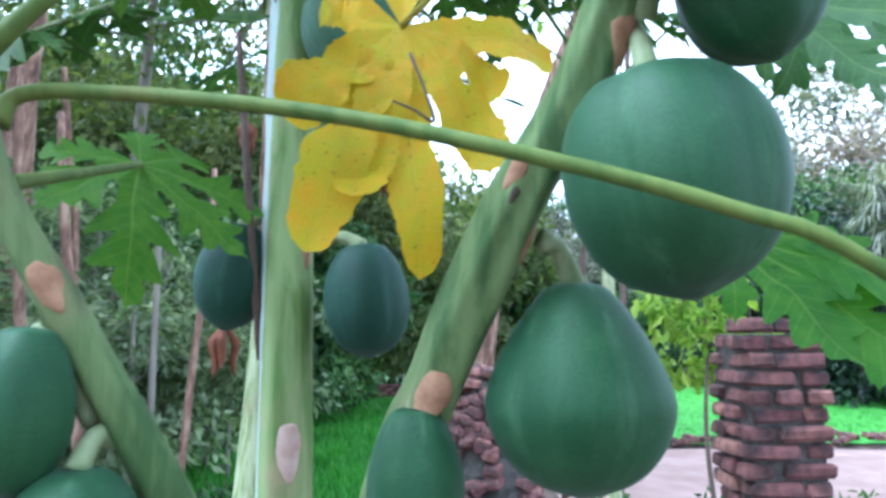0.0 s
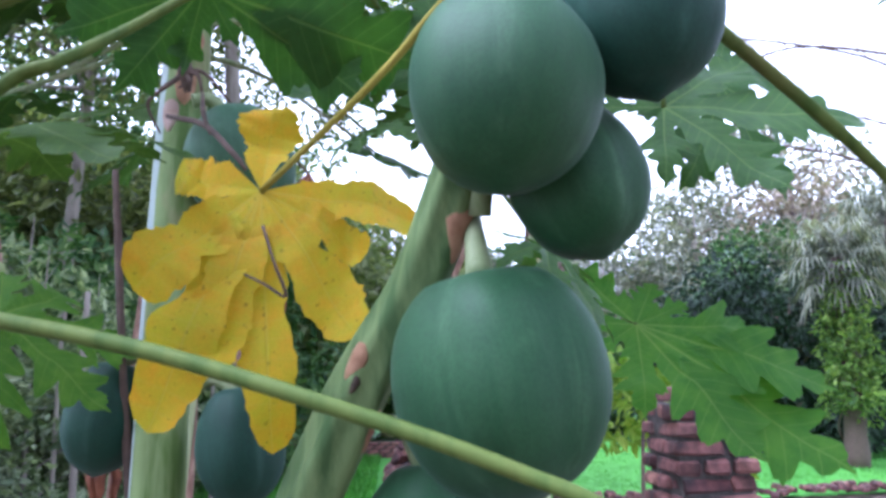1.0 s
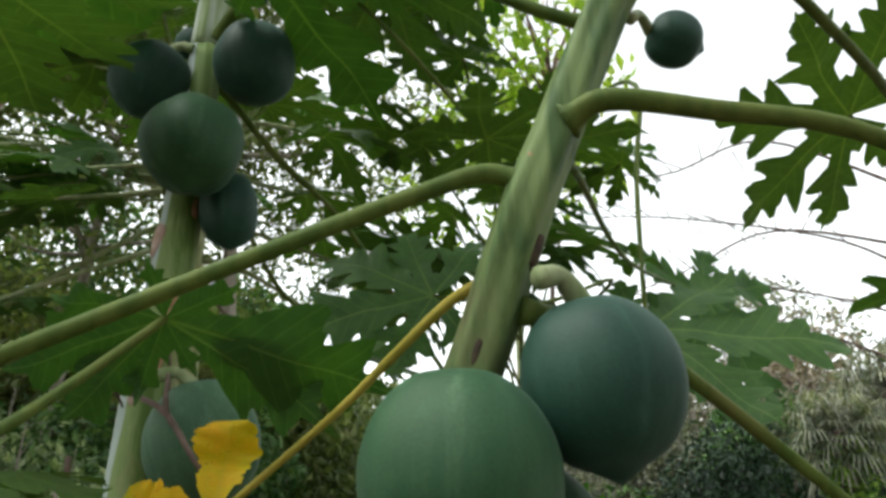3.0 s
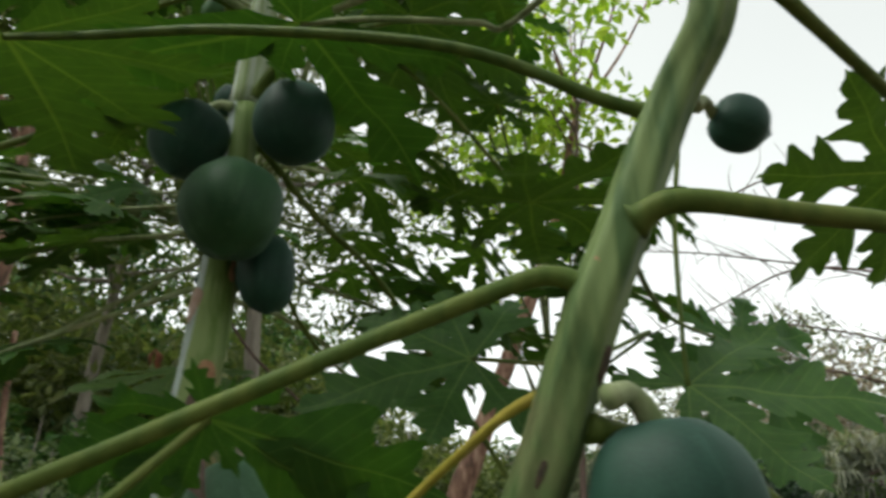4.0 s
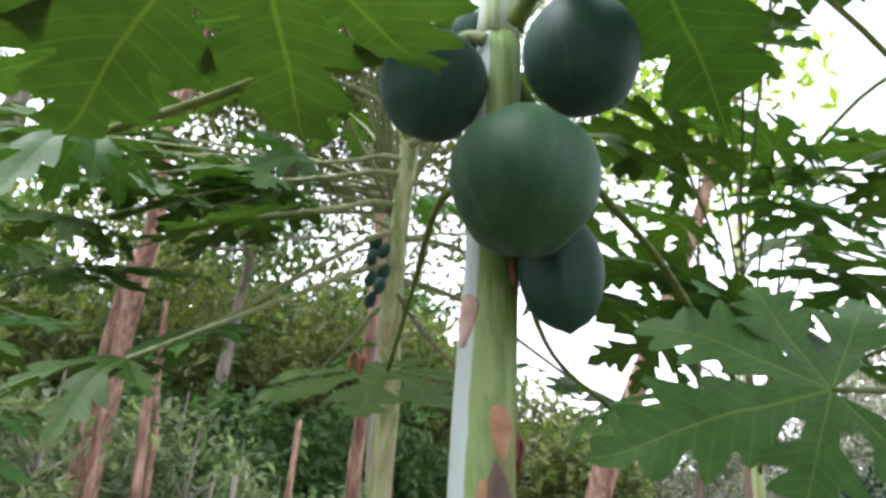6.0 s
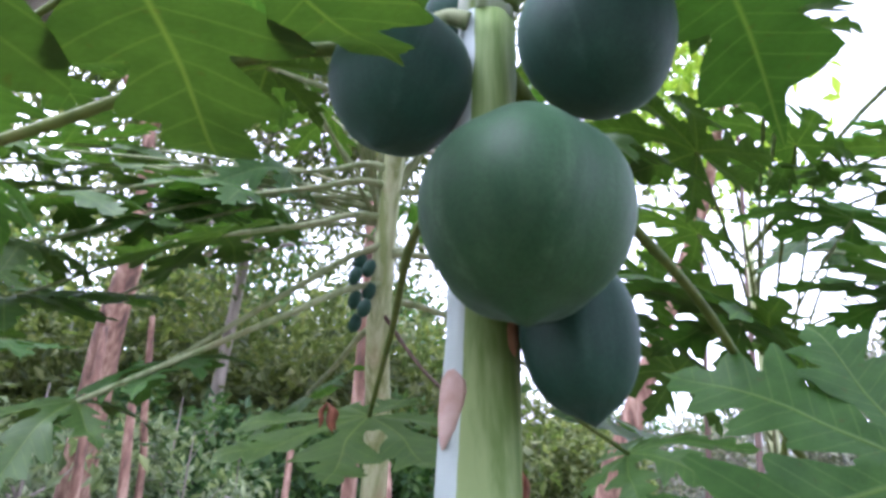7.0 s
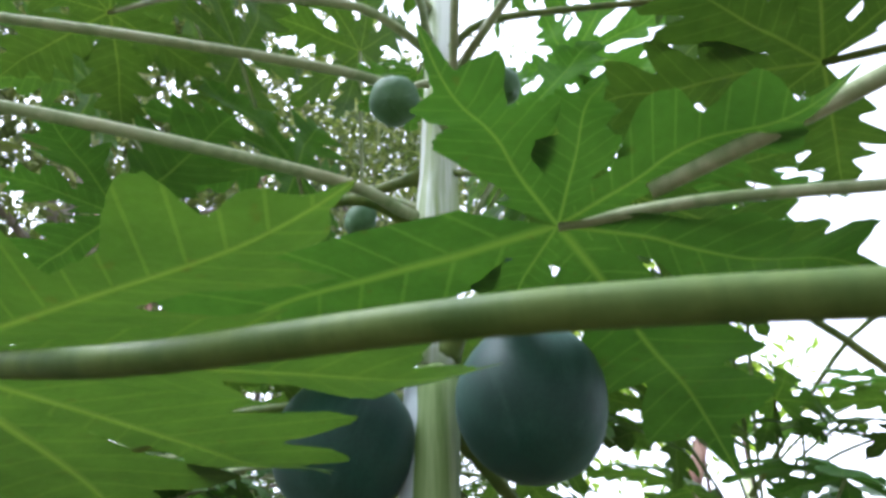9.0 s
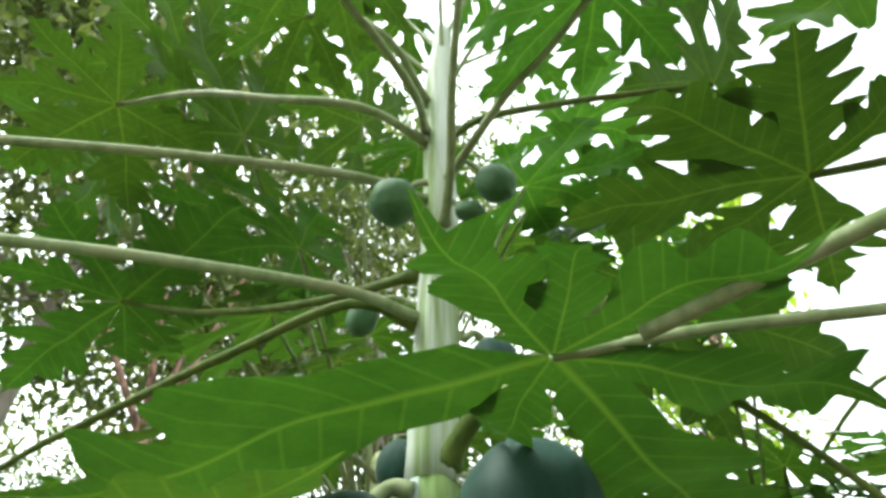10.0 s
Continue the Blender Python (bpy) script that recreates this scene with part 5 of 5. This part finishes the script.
# long bare boughs reaching in over the lawn
bare = thing("bare_tree", (*polar(-44, 6.5), 0), "bare thin tree with long drooping twigs", "tree")
bx, by = polar(-44, 6.5)
part("trunk", sweep(bmesh.new(), [(bx, by, -0.1), (bx - 0.1, by, 1.6), (bx - 0.2, by + 0.1, 3.2), (bx - 0.4, by + 0.1, 4.6)], [0.06, 0.05, 0.035, 0.015], 9, 0.1), M_TWIG, bare)
for z, end in ((2.6, (2.090, 5.163, 3.467)), (2.9, (2.332, 5.056, 3.625)), (3.4, (1.823, 5.102, 4.220)), (3.8, (1.625, 5.924, 3.573)), (4.3, (1.614, 5.515, 4.906))):
    s, e = Vector((bx - 0.05 * z, by + 0.05, z)), vec(end)
    ma = s.lerp(e, 0.33) + Vector((rng0.uniform(-0.2, 0.2), 0, rng0.uniform(-0.1, 0.5)))
    m = s.lerp(e, 0.66) + Vector((rng0.uniform(-0.2, 0.2), 0, rng0.uniform(-0.2, 0.35)))
    limb = part("limb", sweep(bmesh.new(), [s, ma, m, e], [0.016, 0.010, 0.007, 0.003], 7, 0.1), M_TWIG, bare)
    for k in range(20):
        q = ma.lerp(m, k / 10) if k < 10 else m.lerp(e, (k - 10) / 10)
        d = Vector((rng0.uniform(-0.6, 0.3), rng0.uniform(-0.4, 0.4), rng0.uniform(-0.35, 0.6)))
        tw = sweep(bmesh.new(), [q, q + d * 0.5 + Vector((rng0.uniform(-0.08, 0.08), 0, rng0.uniform(-0.05, 0.08))), q + d], [0.005, 0.003, 0.0015], 5, 0, 4)
        part("twig", tw, M_TWIG, limb)


def red_tree(pts, r0, r1, label="leaning tree trunk with smooth reddish bark"):
    base = vec(pts[0])
    ob = thing("tree_trunk", (base.x, base.y, 0), label, "tree", "bare trunks")
    low = Vector((2 * pts[0][0] - pts[1][0], 2 * pts[0][1] - pts[1][1], -0.1))
    part("trunk", sweep(bmesh.new(), [low, *pts], [r0 * 1.15, r0, (r0 + r1) / 2, r1], 12, 0.12), M_RED_BARK, ob)
    top, way = vec(pts[-1]), (vec(pts[-1]) - vec(pts[-2])).normalized()
    for k in range(4 if r0 > 0.1 else 0):
        d = (way + Vector((math.cos(k * 1.7), math.sin(k * 1.7), 0.3)) * 0.6) * 1.4
        part("limb", sweep(bmesh.new(), [top - way * 0.05, top + d * 0.5, top + d + Vector((0, 0, 0.4))], [r1 * 0.8, r1 * 0.5, r1 * 0.2], 8, 0.1), M_RED_BARK, ob)


red_tree([(-3.388, 5.621, 1.981), (-3.128, 5.225, 3.383), (-2.975, 5.092, 4.061), (-2.997, 4.971, 4.937)], 0.125, 0.045)
red_tree([(0.462, 6.754, 2.086), (0.721, 6.661, 2.921), (1.093, 6.520, 3.905), (1.487, 6.337, 4.997), (1.751, 6.076, 6.243)], 0.11, 0.028)
red_tree([(-2.895, 5.643, 2.268), (-2.903, 5.529, 2.811), (-2.905, 5.408, 3.374), (-2.888, 5.346, 3.531)], 0.028, 0.02, "thin reddish tree trunk")
red_tree([(-0.882, 3.553, 1.975), (-0.861, 3.492, 2.426), (-0.842, 3.439, 2.853), (-0.822, 3.297, 3.513)], 0.032, 0.022, "thin pinkish brown tree trunk")
red_tree([(-2.017, 4.109, 0.757), (-2.063, 4.015, 1.596), (-2.156, 4.021, 2.427), (-2.213, 4.083, 2.776)], 0.034, 0.02, "thin pinkish brown tree trunk")
red_tree([(-2.581, 4.439, 1.404), (-2.592, 4.354, 2.156), (-2.627, 4.374, 2.869), (-2.673, 4.439, 3.186)], 0.034, 0.02, "thin pinkish brown tree trunk")
red_tree([(-1.680, 4.726, 0.641), (-1.618, 4.743, 1.388), (-1.545, 4.764, 2.093), (-1.543, 4.807, 2.600)], 0.025, 0.018, "thin pinkish brown tree trunk")
red_tree([(-0.974, 5.242, 0.531), (-0.975, 5.149, 1.228), (-0.986, 5.120, 2.210), (-1.012, 5.183, 2.505)], 0.032, 0.02, "thin pinkish brown tree trunk")


def pole(pts, r, label):
    ob = thing("pole", (pts[0][0], pts[0][1], 0), label, "pole", "poles")
    part("shaft", sweep(bmesh.new(), [(pts[0][0], pts[0][1], -0.1), *pts], [r, r * 0.8, r * 0.6], 8, 0.1), M_GREY_BARK, ob)


pole([(-2.120, 5.311, 0.813), (-2.073, 5.219, 1.620), (-2.035, 5.147, 2.266)], 0.032, "pale grey bare sapling pole")
pole([(-2.426, 5.690, 1.022), (-2.393, 5.601, 1.805), (-2.354, 5.552, 2.240)], 0.022, "pale grey bare sapling pole")

# Unseen trees added behind and beside the camera to dim the skylight.
stand(woody_plant("unseen_shade_tree", 79, 9.5, 3.6, 0.25, 0.2, 7000, M_LEAF_DARK, M_GREY_BARK, "unseen dense dark tree added behind the camera to block skylight", "tree", 14, 0.16, 46),
      [(*polar(a, r), s) for a, r, s in ((78, 10, 0.9), (105, 9.5, 1.0), (135, 9, 0.9), (170, 9.5, 1.0), (205, 10, 1.0), (240, 11, 1.0), (275, 12, 1.0))], 12, "shade trees")

def palm(at, height, seed, label):
    """A fan palm: rough trunk, drooping pleated fans of narrow leaflets and a skirt of dead ones."""
    rg = random.Random(seed)
    ob = thing("fan_palm", (*at, 0), label, "palm tree", "fan palms")
    base = Vector((*at, 0))
    part("trunk", sweep(bmesh.new(), [base - Vector((0, 0, 0.1)), base + Vector((0.1, 0, height * 0.5)), base + Vector((0.05, 0, height))], [0.2, 0.16, 0.14], 10, 0.25), M_TWIG, ob)
    top = base + Vector((0.05, 0, height))
    for k in range(46):
        a, e = k * 2.4, 1.3 - 2.4 * (k / 46)
        out = Vector((math.cos(a) * math.cos(e), math.sin(a) * math.cos(e), math.sin(e)))
        hub = top + out * rg.uniform(0.35, 0.8) + Vector((0, 0, -0.05))
        bm = sweep(bmesh.new(), [top, top.lerp(hub, 0.5) + Vector((0, 0, 0.1)), hub], [0.018, 0.014, 0.010], 5, 0, 3)
        side = out.cross(Vector((0, 0, 1))).normalized()
        for q in range(17):
            b = radians(-120 + 15 * q)
            d = out * math.cos(b) + side * math.sin(b)
            t1, t2 = hub + d * 0.26, hub + d * rg.uniform(0.36, 0.56) - Vector((0, 0, rg.uniform(0.12, 0.4)))
            w = d.cross(Vector((0, 0, 1))).normalized() * 0.021
            v = [bm.verts.new(p) for p in (hub, t1 - w, t2, t1 + w)]
            bm.faces.new(v)
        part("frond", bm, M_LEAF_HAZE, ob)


palm((*polar(-33, 14.5),), 3.6, 1, "fan palm with drooping grey-green fronds")
palm((*polar(-36.5, 16.5),), 4.6, 2, "fan palm with drooping grey-green fronds")
px, py = polar(-33, 14.5)
vine = cloud_mesh("leaves", [(px + 0.25 * math.cos(k * 2.3), py - 0.15 + 0.25 * math.sin(k * 2.3), 1.0 + 0.11 * k) for k in range(22)], [0.34 - 0.006 * k for k in range(22)], 2600, 0.13, 15, M_LEAF_VINE)
climber = thing("climbing_vine", (px, py, 0), "leafy green vine climbing the palm trunk", "vine")
adopt(new("leaves", vine), climber)
part("stem", sweep(bmesh.new(), [(px + 0.22 * math.cos(k * 1.1), py + 0.22 * math.sin(k * 1.1), 0.3 * k - 0.05) for k in range(11)], [0.02, 0.012, 0.005], 6, 0.1, 4), M_TWIG, climber)

# brick pillar of worn bricks, laid without care
pillar = thing("brick_pillar", (0, 0, 0), "ruined pillar of dark worn red bricks", "pillar")
CORNER = (1.299, 3.138, 1.334)
SIDE, COURSE = 0.365, 0.0775
TURN = radians(-24 + 28)


def brick_mesh(seed, l, w, h):
    rng = random.Random(seed)
    bm = bmesh.new()
    bmesh.ops.create_cube(bm, size=1)
    for v in bm.verts:
        v.co = Vector((v.co.x * l, v.co.y * w, v.co.z * h))
    bmesh.ops.bevel(bm, geom=list(bm.edges), offset=0.013, segments=1, affect="EDGES")
    for v in bm.verts:
        v.co += Vector([rng.uniform(-0.006, 0.006) for _ in range(3)])
    return mesh_of("brick", bm, M_BRICK, False)


BRICKS = [brick_mesh(k, 0.232, 0.118, 0.063) for k in range(6)]
HALVES = [brick_mesh(10 + k, 0.108, 0.118, 0.063) for k in range(4)]
rng = random.Random(9)
to_world = Matrix.Translation((CORNER[0], CORNER[1], 0)) @ Matrix.Rotation(TURN, 4, "Z") @ Matrix.Translation((SIDE / 2, SIDE / 2, 0))
core = bmesh.new()
bmesh.ops.create_cube(core, size=1)
for v in core.verts:
    v.co = to_world @ Vector((v.co.x * (SIDE - 0.045), v.co.y * (SIDE - 0.045), v.co.z * 1.5 + 0.72))
part("mortar_core", core, M_MORTAR, pillar, "crumbling dark mortar", False)
for c in range(20):
    for q in range(4):
        hand = 1 if c % 2 else -1
        if c == 19 and q in (1, 2):
            continue
        off = Vector((hand * (SIDE - 0.240) / 2, -(SIDE - 0.122) / 2, 0))
        jit = Matrix.Translation((rng.uniform(-0.016, 0.016), rng.uniform(-0.026, 0.014), COURSE * (c + 0.5))) @ Matrix.Rotation(rng.uniform(-0.06, 0.06), 4, "Z") @ Matrix.Rotation(rng.uniform(-0.03, 0.03), 4, "Y")
        if rng.random() < 0.28:
            for dx in (-0.066, 0.066):
                b = new("brick", rng.choice(HALVES))
                b.matrix_basis = to_world @ Matrix.Rotation(q * math.pi / 2, 4, "Z") @ jit @ Matrix.Translation(off + Vector((dx, rng.uniform(-0.006, 0.004), 0)))
                adopt(b, pillar)
        else:
            b = new("brick", rng.choice(BRICKS))
            b.matrix_basis = to_world @ Matrix.Rotation(q * math.pi / 2, 4, "Z") @ jit @ Matrix.Translation(off)
            adopt(b, pillar)

# heap of old bricks
heap = thing("brick_heap", (0.32, 5.0, 0), "tall heap of dark broken bricks", "brick heap")
mound = bmesh.new()
sweep(mound, [(0.32, 5.0, -0.05), (0.30, 5.0, 0.5), (0.27, 5.0, 1.0), (0.26, 5.0, 1.2)], [0.42, 0.32, 0.17, 0.06], 14, 0.3)
part("rubble_core", mound, M_MORTAR, heap, "", False)
for k in range(230):
    f = rng.random() ** 1.3
    a = rng.uniform(0, 6.28)
    r = float(np.interp(f, [0, 0.42, 0.83, 1], [0.43, 0.33, 0.18, 0.06])) + 0.01
    b = new("brick", rng.choice(HALVES))
    b.matrix_basis = Matrix.Translation((0.32 - 0.06 * f + math.cos(a) * r, 5.0 + math.sin(a) * r, 0.03 + 1.2 * f)) @ Euler((rng.uniform(-0.5, 0.5), rng.uniform(-0.5, 0.5), rng.uniform(0, 3))).to_matrix().to_4x4()
    adopt(b, heap)
# low brick wall before the far lawn, and a broken brick edging
wall = thing("low_wall", (-1, 16, 0), "low dark brick wall across the lawn", "low wall")
body = bmesh.new()
bmesh.ops.create_cube(body, size=1)
for v in body.verts:
    v.co = Vector((v.co.x * 16 - 5.0, v.co.y * 0.2 + 16.1, v.co.z * 0.4 + 0.15))
part("mortar_core", body, M_MORTAR, wall, "", False)
LONG = [brick_mesh(30 + k, 0.235, 0.115, 0.075) for k in range(4)]
for c in range(4):
    for k in range(62):
        b = new("brick", rng.choice(LONG))
        b.matrix_basis = Matrix.Translation((-12.5 + 0.245 * k + 0.12 * (c % 2), 15.98 + rng.uniform(-0.01, 0.01), 0.06 + 0.085 * c))
        adopt(b, wall)
edging = thing("brick_edging", (1.5, 9.3, 0), "broken pinkish brick edging beside the lawn", "edging")
for k in range(170):
    x = rng.uniform(0.3, 9.0)
    b = new("brick", rng.choice(HALVES))
    b.matrix_basis = Matrix.Translation((x, 9.35 + 0.04 * x + rng.uniform(-0.2, 0.12), 0.05 + rng.uniform(0, 0.09))) @ Euler((rng.uniform(-0.3, 0.3), rng.uniform(-0.3, 0.3), rng.uniform(0, 3))).to_matrix().to_4x4()
    adopt(b, edging)


# grass and weeds
def blades(name, seed, count, area, size, mat, label, category):
    rng = np.random.default_rng(seed)
    x0, x1, y0, y1 = area
    x, y = rng.uniform(x0, x1, count), rng.uniform(y0, y1, count)
    a, h = rng.uniform(0, 6.28, count), size * rng.uniform(0.5, 1.4, count)
    z = np.array([lump(p, q) for p, q in zip(x, y)]) - 0.005
    w, lean = h * 0.12, rng.uniform(0.1, 0.6, count) * h
    v = np.stack([np.stack([x - w * np.cos(a), y - w * np.sin(a), z], 1), np.stack([x + w * np.cos(a), y + w * np.sin(a), z], 1),
                  np.stack([x - lean * np.sin(a), y + lean * np.cos(a), z + h], 1)], 1).reshape(-1, 3)
    me = bpy.data.meshes.new(name)
    me.from_pydata(v.tolist(), [], (np.arange(count)[:, None] * 3 + [0, 1, 2]).tolist())
    me.materials.append(mat)
    tagged(new(name, me), label, category, kind="stuff")


blades("grass", 5, 60000, (-6, -0.2, 5.5, 15.8), 0.11, M_GRASS, "bright green uncut grass", "grass")
blades("grass", 6, 60000, (0.4, 12, 9.7, 17), 0.05, M_GRASS, "bright green lawn grass", "grass")
weeds = cloud_mesh("weeds", [(0.8 + 0.28 * k, 4.6 + 0.5 * math.sin(k * 2.1), 0.12 + 0.1 * (k % 3)) for k in range(12)] + [(-1.6 + 0.2 * k, 4.4 + 0.4 * math.sin(k), 0.35) for k in range(6)],
                   [0.25] * 18, 3600, 0.075, 8, M_LEAF_DARK)
tagged(new("weeds", weeds), "low dark green weeds on the bare earth", "weeds", kind="stuff")
